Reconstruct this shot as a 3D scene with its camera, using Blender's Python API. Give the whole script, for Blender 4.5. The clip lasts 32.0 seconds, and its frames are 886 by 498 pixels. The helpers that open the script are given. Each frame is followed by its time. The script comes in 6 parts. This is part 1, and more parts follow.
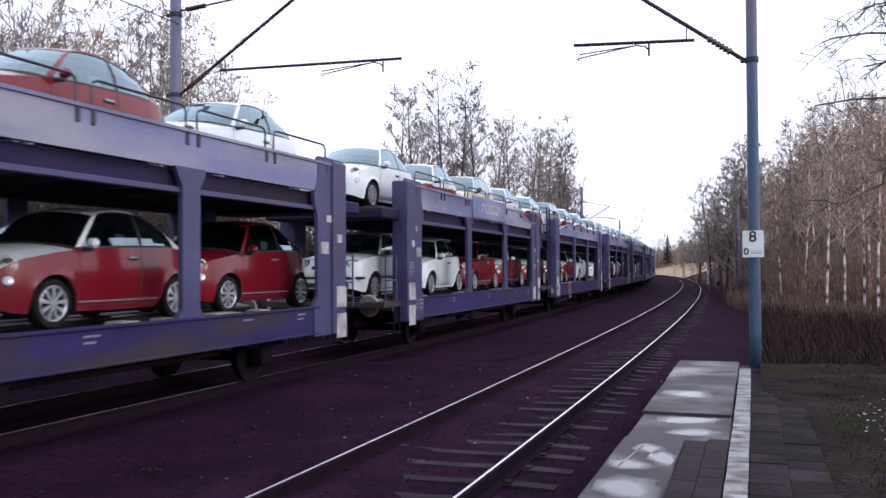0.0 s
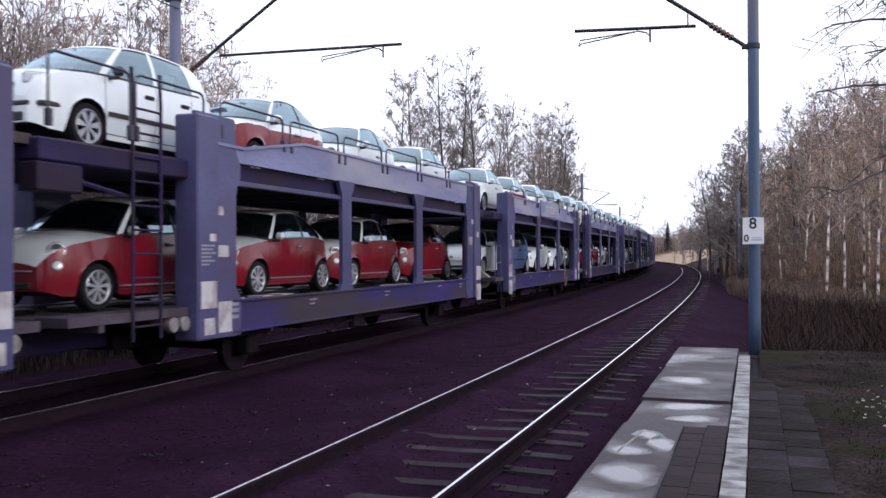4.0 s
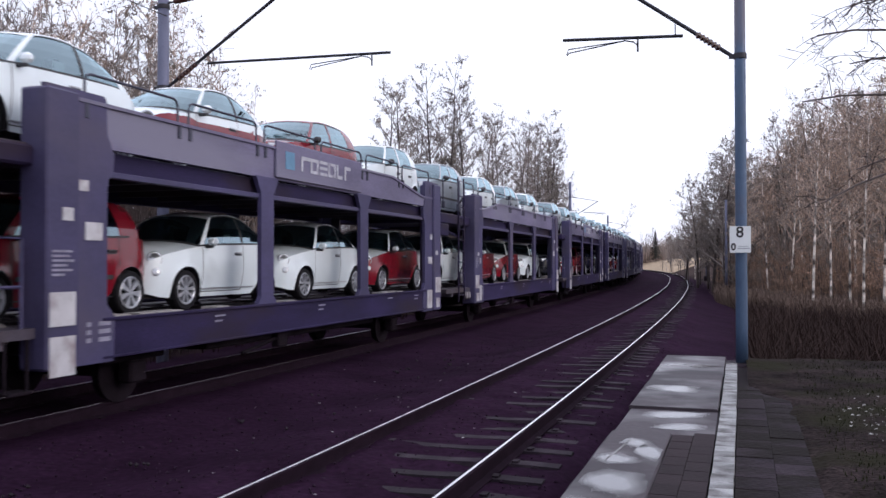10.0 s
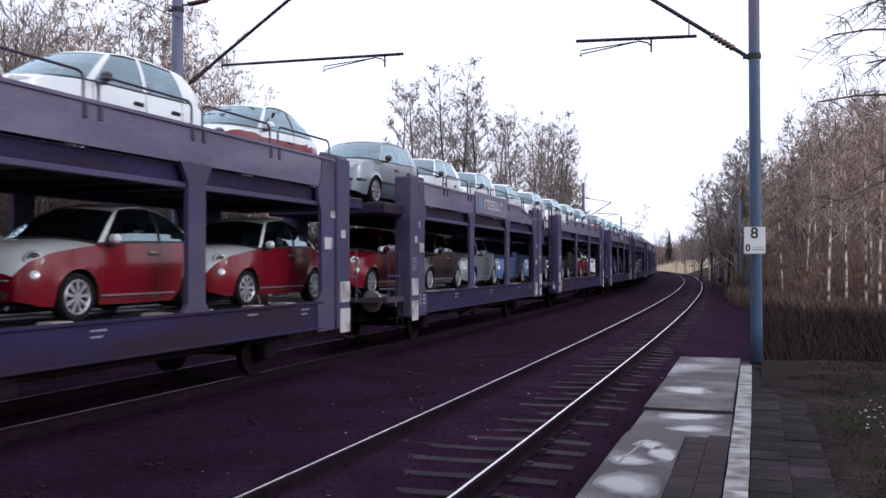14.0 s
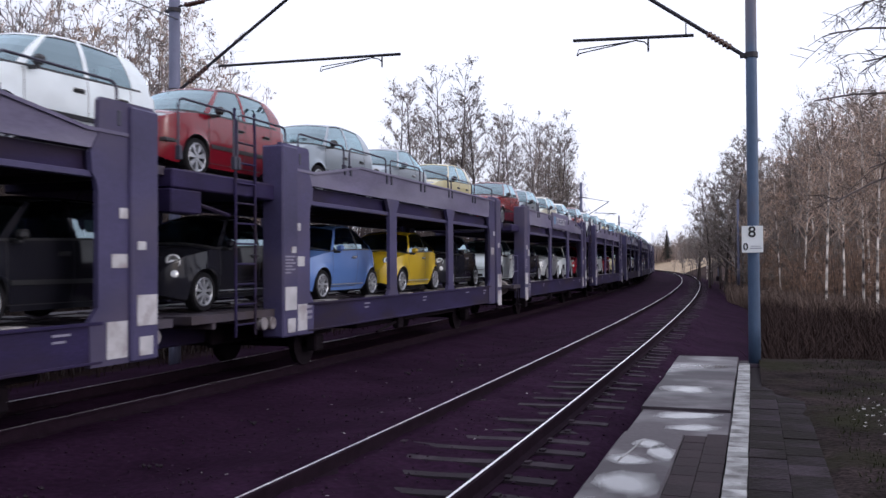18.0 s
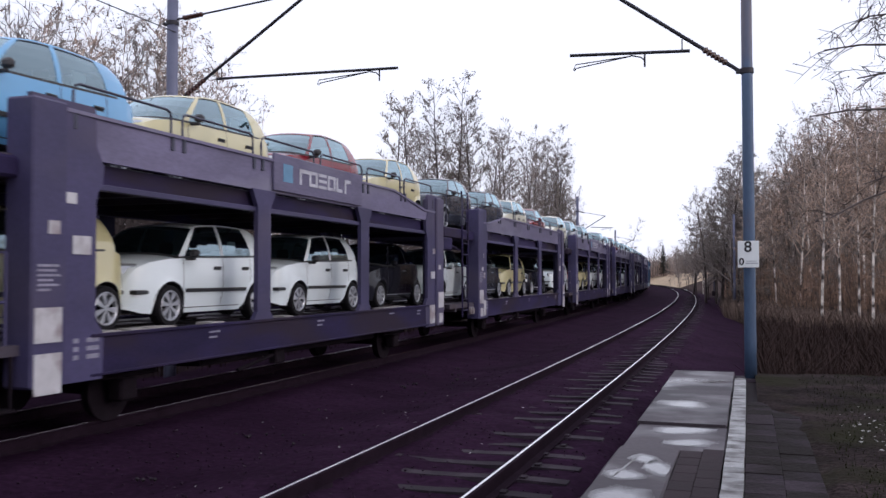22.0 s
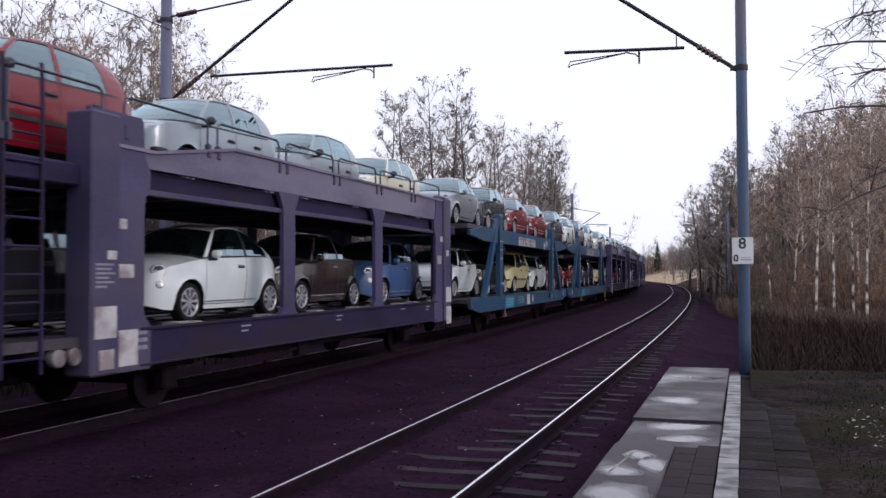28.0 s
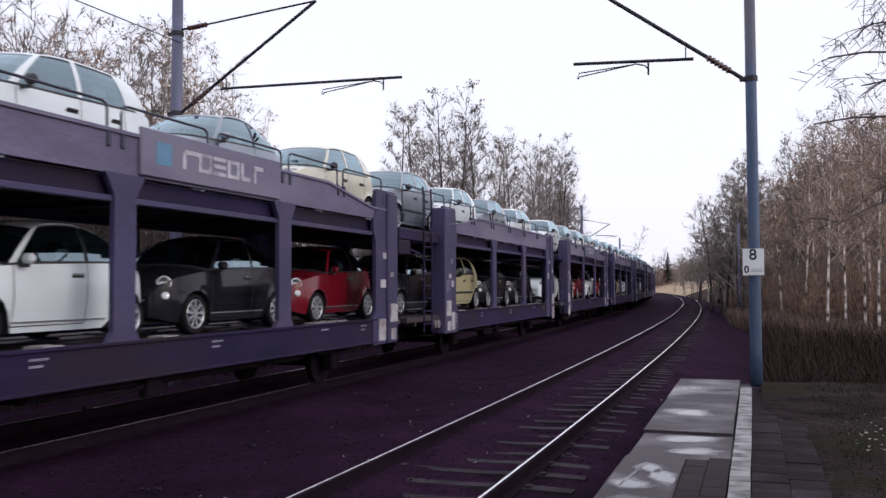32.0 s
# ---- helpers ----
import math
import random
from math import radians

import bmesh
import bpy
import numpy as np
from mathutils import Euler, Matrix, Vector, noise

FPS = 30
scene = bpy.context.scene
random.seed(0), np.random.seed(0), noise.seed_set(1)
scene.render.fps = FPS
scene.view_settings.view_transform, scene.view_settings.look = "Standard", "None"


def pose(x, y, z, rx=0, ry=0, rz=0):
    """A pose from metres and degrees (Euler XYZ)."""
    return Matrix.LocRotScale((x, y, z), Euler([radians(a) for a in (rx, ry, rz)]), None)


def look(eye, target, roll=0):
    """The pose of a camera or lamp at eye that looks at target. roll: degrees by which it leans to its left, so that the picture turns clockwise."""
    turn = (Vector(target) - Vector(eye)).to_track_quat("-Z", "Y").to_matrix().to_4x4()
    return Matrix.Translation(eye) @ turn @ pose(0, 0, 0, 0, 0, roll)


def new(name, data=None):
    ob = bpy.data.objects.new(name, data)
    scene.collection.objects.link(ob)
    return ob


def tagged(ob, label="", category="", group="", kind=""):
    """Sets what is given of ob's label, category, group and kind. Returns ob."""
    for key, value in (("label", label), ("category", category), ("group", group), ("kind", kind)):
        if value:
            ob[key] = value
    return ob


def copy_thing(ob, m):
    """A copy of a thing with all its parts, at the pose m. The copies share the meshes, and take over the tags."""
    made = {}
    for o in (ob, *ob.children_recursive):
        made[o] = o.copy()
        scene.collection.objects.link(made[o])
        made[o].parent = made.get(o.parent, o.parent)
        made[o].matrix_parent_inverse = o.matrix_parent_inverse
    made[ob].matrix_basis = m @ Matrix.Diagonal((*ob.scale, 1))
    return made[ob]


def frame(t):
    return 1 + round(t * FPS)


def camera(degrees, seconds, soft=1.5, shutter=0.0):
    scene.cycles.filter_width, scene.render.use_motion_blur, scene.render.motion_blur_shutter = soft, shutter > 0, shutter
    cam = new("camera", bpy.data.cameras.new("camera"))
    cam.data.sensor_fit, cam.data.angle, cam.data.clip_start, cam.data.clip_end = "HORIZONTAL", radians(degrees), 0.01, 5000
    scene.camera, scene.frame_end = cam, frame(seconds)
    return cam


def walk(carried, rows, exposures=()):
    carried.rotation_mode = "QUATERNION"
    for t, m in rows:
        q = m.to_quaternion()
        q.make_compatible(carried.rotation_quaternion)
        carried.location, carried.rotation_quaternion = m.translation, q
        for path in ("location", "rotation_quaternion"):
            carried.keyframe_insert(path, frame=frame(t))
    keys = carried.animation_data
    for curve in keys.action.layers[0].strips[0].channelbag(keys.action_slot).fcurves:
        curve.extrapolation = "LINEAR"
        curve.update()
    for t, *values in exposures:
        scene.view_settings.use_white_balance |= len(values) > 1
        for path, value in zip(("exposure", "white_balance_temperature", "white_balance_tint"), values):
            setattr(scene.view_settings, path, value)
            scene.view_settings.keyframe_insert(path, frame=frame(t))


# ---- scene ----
# ---- the plan: a double track on a left-hand curve, z = 0 at the rail heads ----
EYE = 1.742                                   # camera above the rail heads
CX, CY, RADIUS = -1064.105, 375.261, 1125.381  # centre and radius of the near track
TRAIN = -5.42                                 # the far track's axis, from the near one
RT = RADIUS + TRAIN
TH0 = math.atan2(-CY, -CX)


def along(s, off, z=0.0):
    """A point s metres ahead of the camera along the tracks, off metres right of the near track's axis."""
    a = TH0 + s / RT
    return Vector((CX + (RADIUS + off) * math.cos(a), CY + (RADIUS + off) * math.sin(a), z))


def track_pose(s, off, z=0.0, turn=0.0):
    """x ahead along the track, y to the left, z up."""
    p = along(s, off, z)
    return pose(p.x, p.y, p.z, 0, 0, math.degrees(TH0 + s / RT) + 90 + turn)


# ---- camera ----
cam = camera(53.0, 32.0, soft=1.5, shutter=0.12)
HELD = [
    (0, 0.31, 1.25, 0.28), (0.5, 0.30, 1.04, 0.22), (1, 0.14, 0.67, 0.22), (1.5, 0.01, 0.71, 0.14), (2, -0.04, 0.51, 0.06), (2.5, 0.21, 0.74, 0.24),
    (3, 0.31, 0.80, 0.28), (3.5, 0.32, 0.53, 0.15), (5.5, 0.28, 0.25, 0.37), (6, 0.37, 0.27, 0.39), (6.5, 0.47, 0.19, 0.57), (7, 0.39, 0.28, 0.55),
    (7.5, 0.41, 0.36, 0.51), (8, 0.27, 0.53, 0.51), (8.5, 0.21, 0.66, 0.31), (9, 0.00, 0.87, 0.20), (9.5, -0.30, 0.72, 0.04), (10, -0.44, 0.89, 0.10),
    (10.5, -0.26, 1.03, 0.12), (11, -0.21, 1.16, 0.08), (11.5, -0.06, 1.15, 0.22), (12, -0.06, 1.17, 0.25), (12.5, -0.18, 1.00, 0.04), (13, -0.19, 0.96, 0.10),
    (13.5, -0.07, 1.01, 0.08), (14, 0.40, 0.97, 0.13), (14.5, 0.58, 1.12, 0.03), (16.5, 0.60, 1.52, 0.17), (17, 0.51, 1.34, 0.22), (17.5, 0.39, 1.15, 0.27),
    (18, 0.27, 0.97, 0.35), (18.5, 0.21, 0.82, 0.40), (19, 0.22, 1.02, 0.26), (19.5, 0.14, 1.23, 0.08), (20, 0.15, 1.27, 0.07), (20.5, 0.07, 1.39, -0.08),
    (21, -0.04, 1.34, -0.13), (21.5, 0.02, 1.57, -0.07), (22, 0.03, 1.84, 0.09), (22.5, 0.14, 1.84, 0.03), (23, -0.07, 1.87, 0.00), (23.5, -0.23, 1.97, 0.10),
    (24, -0.19, 1.89, 0.19), (24.5, -0.01, 1.63, 0.01), (25, -0.05, 1.52, -0.01), (25.5, -0.18, 1.30, -0.03), (27.5, -0.32, 1.60, 0.06), (28, -0.29, 1.66, 0.22),
    (28.5, -0.49, 1.86, -0.02), (29, -0.47, 2.18, -0.02), (29.5, -0.22, 2.29, 0.23), (30, 0.06, 2.39, 0.28), (30.5, 0.09, 2.41, 0.28), (31, 0.08, 2.36, 0.22),
    (31.5, 0.20, 2.41, 0.28), (32, 0.32, 2.40, 0.25),
]
walk(cam, [(t, pose(0, 0, EYE, 90 + pitch, roll, yaw)) for t, yaw, pitch, roll in HELD],
     exposures=[(0, -0.19, 5850, 17), (12, -0.34, 5850, 17), (24, -0.49, 5920, 17), (32, -0.56, 6060, 18)])

# ---- light: a bright, thinly overcast winter sky, low veiled sun behind the platform ----
SUN_UP, SUN_AZ = 20.0, 118.0                   # degrees above the horizon; right of straight ahead
world = bpy.data.worlds.new("sky")
scene.world = world
world.use_nodes = True
wn, wl = world.node_tree.nodes, world.node_tree.links
wn.clear()
sky = wn.new("ShaderNodeTexSky")
sky.sky_type, sky.sun_disc = "NISHITA", False
sky.sun_elevation, sky.sun_rotation = radians(SUN_UP), radians(SUN_AZ)
sky.air_density, sky.dust_density, sky.ozone_density = 1.0, 6.0, 1.0
veil = wn.new("ShaderNodeMix")                 # thin even cloud over the blue
veil.data_type = "RGBA"
veil.inputs[0].default_value = 0.75
veil.inputs[7].default_value = (12.6, 12.6, 12.9, 1)
wl.new(sky.outputs[0], veil.inputs[6])
bg = wn.new("ShaderNodeBackground")
bg.inputs[1].default_value = 0.15
wl.new(veil.outputs[2], bg.inputs[0])
wl.new(bg.outputs[0], wn.new("ShaderNodeOutputWorld").inputs[0])
sun = new("sun", bpy.data.lights.new("sun", "SUN"))
sun.data.energy, sun.data.angle, sun.data.color = 0.7, radians(18), (1.0, 0.96, 0.92)
az, up = radians(SUN_AZ), radians(SUN_UP)
sun.matrix_world = look((0, 0, 60), Vector((0, 0, 60)) - Vector((math.sin(az) * math.cos(up), math.cos(az) * math.cos(up), math.sin(up))))


# ---- materials ----
def material(name, col, rough=0.6, metal=0.0, vary=0.25, size=4.0, bump=0.0, fine=0.0, coat=0.0, dirt=None, dirt_amount=0.5, per=0.0, stretch=(1, 1, 1), spec=0.5):
    """Paint or stone with two scales of change: blotches of 1/size metres and a fine grain; dirt is a second colour in patches."""
    m = bpy.data.materials.new(name)
    m.use_nodes = True
    n, l = m.node_tree.nodes, m.node_tree.links
    p = n["Principled BSDF"]
    p.inputs["Roughness"].default_value, p.inputs["Metallic"].default_value = rough, metal
    p.inputs["Coat Weight"].default_value, p.inputs["Specular IOR Level"].default_value = coat, spec
    tc = n.new("ShaderNodeTexCoord")
    mp = n.new("ShaderNodeMapping")
    mp.inputs["Scale"].default_value = stretch
    l.new(tc.outputs["Object"], mp.inputs[0])
    info = n.new("ShaderNodeObjectInfo")
    big = n.new("ShaderNodeTexNoise")
    big.noise_dimensions = "4D"
    big.inputs["Scale"].default_value, big.inputs["Detail"].default_value = size, 5
    mul = n.new("ShaderNodeMath")
    mul.operation = "MULTIPLY"
    mul.inputs[1].default_value = 37.0
    l.new(info.outputs["Random"], mul.inputs[0])
    l.new(mul.outputs[0], big.inputs["W"])
    l.new(mp.outputs[0], big.inputs["Vector"])
    rng = n.new("ShaderNodeMapRange")
    rng.inputs[1].default_value, rng.inputs[2].default_value = 0.25, 0.75
    rng.inputs[3].default_value, rng.inputs[4].default_value = 1 - vary, 1 + vary
    l.new(big.outputs["Fac"], rng.inputs[0])
    last = rng.outputs[0]
    if per:
        r2 = n.new("ShaderNodeMapRange")
        r2.inputs[3].default_value, r2.inputs[4].default_value = 1 - per, 1 + per
        l.new(info.outputs["Random"], r2.inputs[0])
        mm = n.new("ShaderNodeMath")
        mm.operation = "MULTIPLY"
        l.new(last, mm.inputs[0]), l.new(r2.outputs[0], mm.inputs[1])
        last = mm.outputs[0]
    if fine:
        gr = n.new("ShaderNodeTexNoise")
        gr.inputs["Scale"].default_value, gr.inputs["Detail"].default_value = size * 18, 3
        l.new(mp.outputs[0], gr.inputs["Vector"])
        r3 = n.new("ShaderNodeMapRange")
        r3.inputs[1].default_value, r3.inputs[2].default_value = 0.3, 0.7
        r3.inputs[3].default_value, r3.inputs[4].default_value = 1 - fine, 1 + fine
        l.new(gr.outputs["Fac"], r3.inputs[0])
        m3 = n.new("ShaderNodeMath")
        m3.operation = "MULTIPLY"
        l.new(last, m3.inputs[0]), l.new(r3.outputs[0], m3.inputs[1])
        last = m3.outputs[0]
    sc = n.new("ShaderNodeVectorMath")
    sc.operation = "SCALE"
    sc.inputs[0].default_value = col
    l.new(last, sc.inputs["Scale"])
    out = sc.outputs[0]
    if dirt:
        dn = n.new("ShaderNodeTexNoise")
        dn.noise_dimensions = "4D"
        dn.inputs["Scale"].default_value, dn.inputs["Detail"].default_value = size * 0.6, 7
        l.new(mp.outputs[0], dn.inputs["Vector"]), l.new(mul.outputs[0], dn.inputs["W"])
        dr = n.new("ShaderNodeMapRange")
        dr.inputs[1].default_value, dr.inputs[2].default_value = 0.62 - dirt_amount * 0.3, 0.72 - dirt_amount * 0.2
        l.new(dn.outputs["Fac"], dr.inputs[0])
        mx = n.new("ShaderNodeMix")
        mx.data_type = "RGBA"
        mx.inputs[7].default_value = (*dirt, 1)
        l.new(dr.outputs[0], mx.inputs[0]), l.new(out, mx.inputs[6])
        out = mx.outputs[2]
    l.new(out, p.inputs["Base Color"])
    if bump:
        b = n.new("ShaderNodeBump")
        b.inputs["Strength"].default_value, b.inputs["Distance"].default_value = 1.0, bump
        bn = n.new("ShaderNodeTexNoise")
        bn.inputs["Scale"].default_value, bn.inputs["Detail"].default_value = size * 8, 6
        l.new(mp.outputs[0], bn.inputs["Vector"])
        l.new(bn.outputs["Fac"], b.inputs["Height"])
        l.new(b.outputs[0], p.inputs["Normal"])
    return m


def pane(name, tint, clear):
    """A thin glass pane: sees through, and mirrors by Fresnel."""
    m = bpy.data.materials.new(name)
    m.use_nodes = True
    n, l = m.node_tree.nodes, m.node_tree.links
    n.clear()
    tr, gl, mx, lw, pw, rg = (n.new("ShaderNode" + k) for k in ("BsdfTransparent", "BsdfGlossy", "MixShader", "LayerWeight", "Math", "MapRange"))
    tr.inputs[0].default_value = (*[c * clear for c in tint], 1)
    gl.inputs[0].default_value, gl.inputs[1].default_value = (0.74, 0.93, 1.0, 1), 0.03
    pw.operation, pw.inputs[1].default_value = "POWER", 2.4
    rg.inputs[3].default_value, rg.inputs[4].default_value = 0.19, 0.85
    l.new(lw.outputs["Facing"], pw.inputs[0]), l.new(pw.outputs[0], rg.inputs[0])
    l.new(rg.outputs[0], mx.inputs[0]), l.new(tr.outputs[0], mx.inputs[1]), l.new(gl.outputs[0], mx.inputs[2])
    l.new(mx.outputs[0], n.new("ShaderNodeOutputMaterial").inputs[0])
    return m


BALLAST = material("ballast", (0.0206, 0.0086, 0.0208), 0.97, vary=0.35, size=0.8, bump=0.02, fine=0.3, spec=0.02)
STONE = material("ballast_stone", (0.026, 0.0145, 0.0262), 0.95, vary=0.4, size=6, fine=0.3, spec=0.03)
EARTH = material("earth", (0.024, 0.0148, 0.0175), 0.97, vary=0.4, size=0.35, bump=0.05, fine=0.4, dirt=(0.020, 0.013, 0.010), dirt_amount=0.5, spec=0.03)
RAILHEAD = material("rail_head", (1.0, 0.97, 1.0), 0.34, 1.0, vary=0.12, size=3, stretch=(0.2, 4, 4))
# dark copy of the rail head: the train's dark reflection put into the colour
SHADEDHEAD = material("rail_head_shaded", (0.26, 0.23, 0.25), 0.16, 1.0, vary=0.2, size=3, stretch=(0.2, 4, 4))
RAILSIDE = material("rail_rust", (0.016, 0.0090, 0.0152), 0.95, vary=0.3, size=6, fine=0.3, spec=0.04)
SLEEPER = material("sleeper_concrete", (0.030, 0.021, 0.029), 0.85, vary=0.35, size=5, bump=0.004, fine=0.35, spec=0.2, dirt=(0.016, 0.010, 0.016), dirt_amount=0.55, per=0.4)
SLAB = material("wet_concrete", (0.046, 0.035, 0.043), 0.5, vary=0.3, size=1.2, bump=0.003, fine=0.25, dirt=(0.024, 0.018, 0.024), dirt_amount=0.65, per=0.15, spec=0.27)

wet, wet_range = SLAB.node_tree.nodes.new("ShaderNodeTexNoise"), SLAB.node_tree.nodes.new("ShaderNodeMapRange")   # half-dry: shinier where it is wet
wet.inputs["Scale"].default_value, wet.inputs["Detail"].default_value = 1.0, 3
wet_range.inputs[1].default_value, wet_range.inputs[2].default_value, wet_range.inputs[3].default_value, wet_range.inputs[4].default_value = 0.45, 0.70, 0.60, 0.22
SLAB.node_tree.links.new(SLAB.node_tree.nodes["Texture Coordinate"].outputs["Object"], wet.inputs["Vector"])
SLAB.node_tree.links.new(wet.outputs["Fac"], wet_range.inputs[0])
SLAB.node_tree.links.new(wet_range.outputs[0], SLAB.node_tree.nodes["Principled BSDF"].inputs["Roughness"])


def water_film():
    """Thin water that thins out to nothing at its rim."""
    m = material("puddle", (0.05, 0.044, 0.05), 0.09, vary=0.1, size=3, spec=1.0)
    n, l = m.node_tree.nodes, m.node_tree.links
    tc, nz, rad, mul, rng, mix, tr = (n.new("ShaderNode" + k) for k in ("TexCoord", "TexNoise", "VectorMath", "Math", "MapRange", "MixShader", "BsdfTransparent"))
    out = n["Material Output"]
    shift = n.new("ShaderNodeVectorMath")
    shift.operation, shift.inputs[1].default_value = "SUBTRACT", (0.5, 0.5, 0.0)
    flat = n.new("ShaderNodeVectorMath")
    flat.operation, flat.inputs[1].default_value = "MULTIPLY", (1, 1, 0)
    rad.operation = "LENGTH"
    l.new(tc.outputs["Generated"], shift.inputs[0]), l.new(shift.outputs[0], flat.inputs[0]), l.new(flat.outputs[0], rad.inputs[0])
    nz.inputs["Scale"].default_value, nz.inputs["Detail"].default_value = 3.4, 5
    l.new(tc.outputs["Object"], nz.inputs["Vector"])
    mul.operation = "MULTIPLY_ADD"
    mul.inputs[1].default_value = 0.5
    l.new(nz.outputs["Fac"], mul.inputs[0]), l.new(rad.outputs["Value"], mul.inputs[2])
    rng.inputs[1].default_value, rng.inputs[2].default_value, rng.inputs[3].default_value, rng.inputs[4].default_value = 0.44, 0.70, 1.0, 0.0
    l.new(mul.outputs[0], rng.inputs[0])
    l.new(rng.outputs[0], mix.inputs[0]), l.new(tr.outputs[0], mix.inputs[1]), l.new(n["Principled BSDF"].outputs[0], mix.inputs[2])
    l.new(mix.outputs[0], out.inputs[0])
    return m


WETFILM = water_film()
STRAW = material("straw_meadow", (0.46, 0.35, 0.24), 0.95, vary=0.35, size=0.12, fine=0.3, spec=0.1)
BANK = material("brown_bank_grass", (0.050, 0.034, 0.031), 0.97, vary=0.5, size=0.5, bump=0.05, fine=0.5, spec=0.03)
BRICKPAVE = material("brown_paver", (0.0215, 0.0140, 0.0172), 0.75, vary=0.3, size=3, bump=0.004, fine=0.3, per=0.25, spec=0.12)
GREYPAVE = material("grey_paver", (0.033, 0.0255, 0.032), 0.85, vary=0.5, size=2.2, bump=0.015, fine=0.5, dirt=(0.0155, 0.0125, 0.012), dirt_amount=0.85, per=0.3, spec=0.06)
WHITELINE = material("worn_white_paint", (0.285, 0.285, 0.285), 0.7, vary=0.3, size=6, fine=0.25, dirt=(0.085, 0.078, 0.078), dirt_amount=0.5, per=0.2, spec=0.25)
MOSS = material("mossy_soil", (0.0265, 0.0195, 0.0195), 0.97, vary=0.8, size=1.6, bump=0.05, fine=0.6, dirt=(0.0225, 0.0212, 0.0130), dirt_amount=0.5, spec=0.03)
DRYGRASS = material("dry_grass", (0.135, 0.098, 0.080), 0.95, vary=0.4, size=0.5, fine=0.3, spec=0.1)
# a darker brown than the dry grass
DARKGRASS = material("dark_brown_grass", (0.034, 0.0225, 0.0205), 0.95, vary=0.5, size=0.4, fine=0.3, spec=0.05)
WETLEAF = material("wet_leaf", (0.30, 0.29, 0.28), 0.5, vary=0.3, size=9)
TUFT = material("green_tuft", (0.018, 0.021, 0.009), 0.95, vary=0.4, size=2, spec=0.1)
MASTBLUE = material("mast_paint", (0.058, 0.095, 0.165), 0.5, 0.2, vary=0.2, size=2, bump=0.001, fine=0.1, dirt=(0.10, 0.075, 0.08), dirt_amount=0.35, stretch=(1, 1, 0.25))
MASTGREY = material("galvanised_mast", (0.12, 0.125, 0.19), 0.55, 0.3, vary=0.2, size=2, fine=0.1)
DARKSTEEL = material("dark_steel", (0.03, 0.028, 0.035), 0.55, 0.5, vary=0.3, size=6)
INSULATOR = material("brown_insulator", (0.06, 0.025, 0.02), 0.2, vary=0.1)
SIGNWHITE = material("sign_white", (0.72, 0.74, 0.74), 0.5, vary=0.06, size=5, dirt=(0.5, 0.5, 0.48), dirt_amount=0.2)
INK = material("black_ink", (0.02, 0.02, 0.022), 0.6, vary=0.05)
BARK = material("dark_bark", (0.072, 0.056, 0.052), 0.95, vary=0.35, size=3, bump=0.01, per=0.25)
BIRCH = material("birch_bark", (0.78, 0.70, 0.63), 0.85, vary=0.3, size=2.5, fine=0.2, dirt=(0.06, 0.045, 0.04), dirt_amount=0.62, stretch=(1, 1, 1.5), spec=0.2)
TWIG = material("bare_twigs", (0.235, 0.203, 0.188), 0.95, vary=0.3, size=0.7, per=0.25, spec=0.1)
PALETWIG = material("pale_birch_twigs", (0.425, 0.315, 0.250), 0.95, vary=0.3, size=0.7, per=0.2, spec=0.1)
LEAF = material("withered_leaves", (0.235, 0.200, 0.175), 0.95, vary=0.45, size=0.8, per=0.3, spec=0.1)
# distance haze is put into this pale brush colour
HAZYSCRUB = material("hazy_far_brush", (0.36, 0.275, 0.23), 0.95, vary=0.35, size=0.2, spec=0.05)
SCRUB = material("dead_scrub", (0.325, 0.215, 0.155), 0.95, vary=0.4, size=0.6, spec=0.1)
NEEDLES = material("spruce_needles", (0.05, 0.052, 0.045), 0.9, vary=0.4, size=1, spec=0.1)
# deep-wood twigs made paler so that their colour carries the haze
DEEPTWIG = material("hazy_pale_twigs", (0.67, 0.475, 0.355), 0.95, vary=0.4, size=0.5, spec=0.1)
# dark copy of the scrub, with the shade behind the train in its colour
SHADEDSCRUB = material("shaded_dead_stems", (0.050, 0.038, 0.036), 0.95, vary=0.5, size=0.7, spec=0.05)
PURPLE = material("wagon_purple", (0.058, 0.057, 0.138), 0.45, vary=0.28, size=1.2, bump=0.0006, fine=0.08, coat=0.1, spec=0.35, dirt=(0.060, 0.046, 0.105), dirt_amount=0.4, stretch=(0.5, 1, 1), per=0.12)
GREYPURPLE = material("wagon_faded_purple", (0.049, 0.042, 0.101), 0.55, vary=0.32, size=1.2, bump=0.0006, fine=0.09, spec=0.35, dirt=(0.066, 0.055, 0.098), dirt_amount=0.42, stretch=(0.5, 1, 1), per=0.12)
# paler copies of the wagon paint: sky light in the colour, plus chalky streaks
SKYLITPURPLE = material("wagon_skylit_chalky_purple", (0.168, 0.178, 0.310), 0.5, vary=0.3, size=1.1, bump=0.0006, fine=0.09, spec=0.3, dirt=(0.29, 0.29, 0.37), dirt_amount=0.45, stretch=(0.45, 1, 1.6), per=0.12)
SKYLITGIRDER = material("wagon_skylit_weathered_girder", (0.130, 0.116, 0.190), 0.55, vary=0.35, size=1.1, bump=0.0006, fine=0.10, spec=0.3, dirt=(0.18, 0.17, 0.235), dirt_amount=0.55, stretch=(0.45, 1, 1.6), per=0.15)
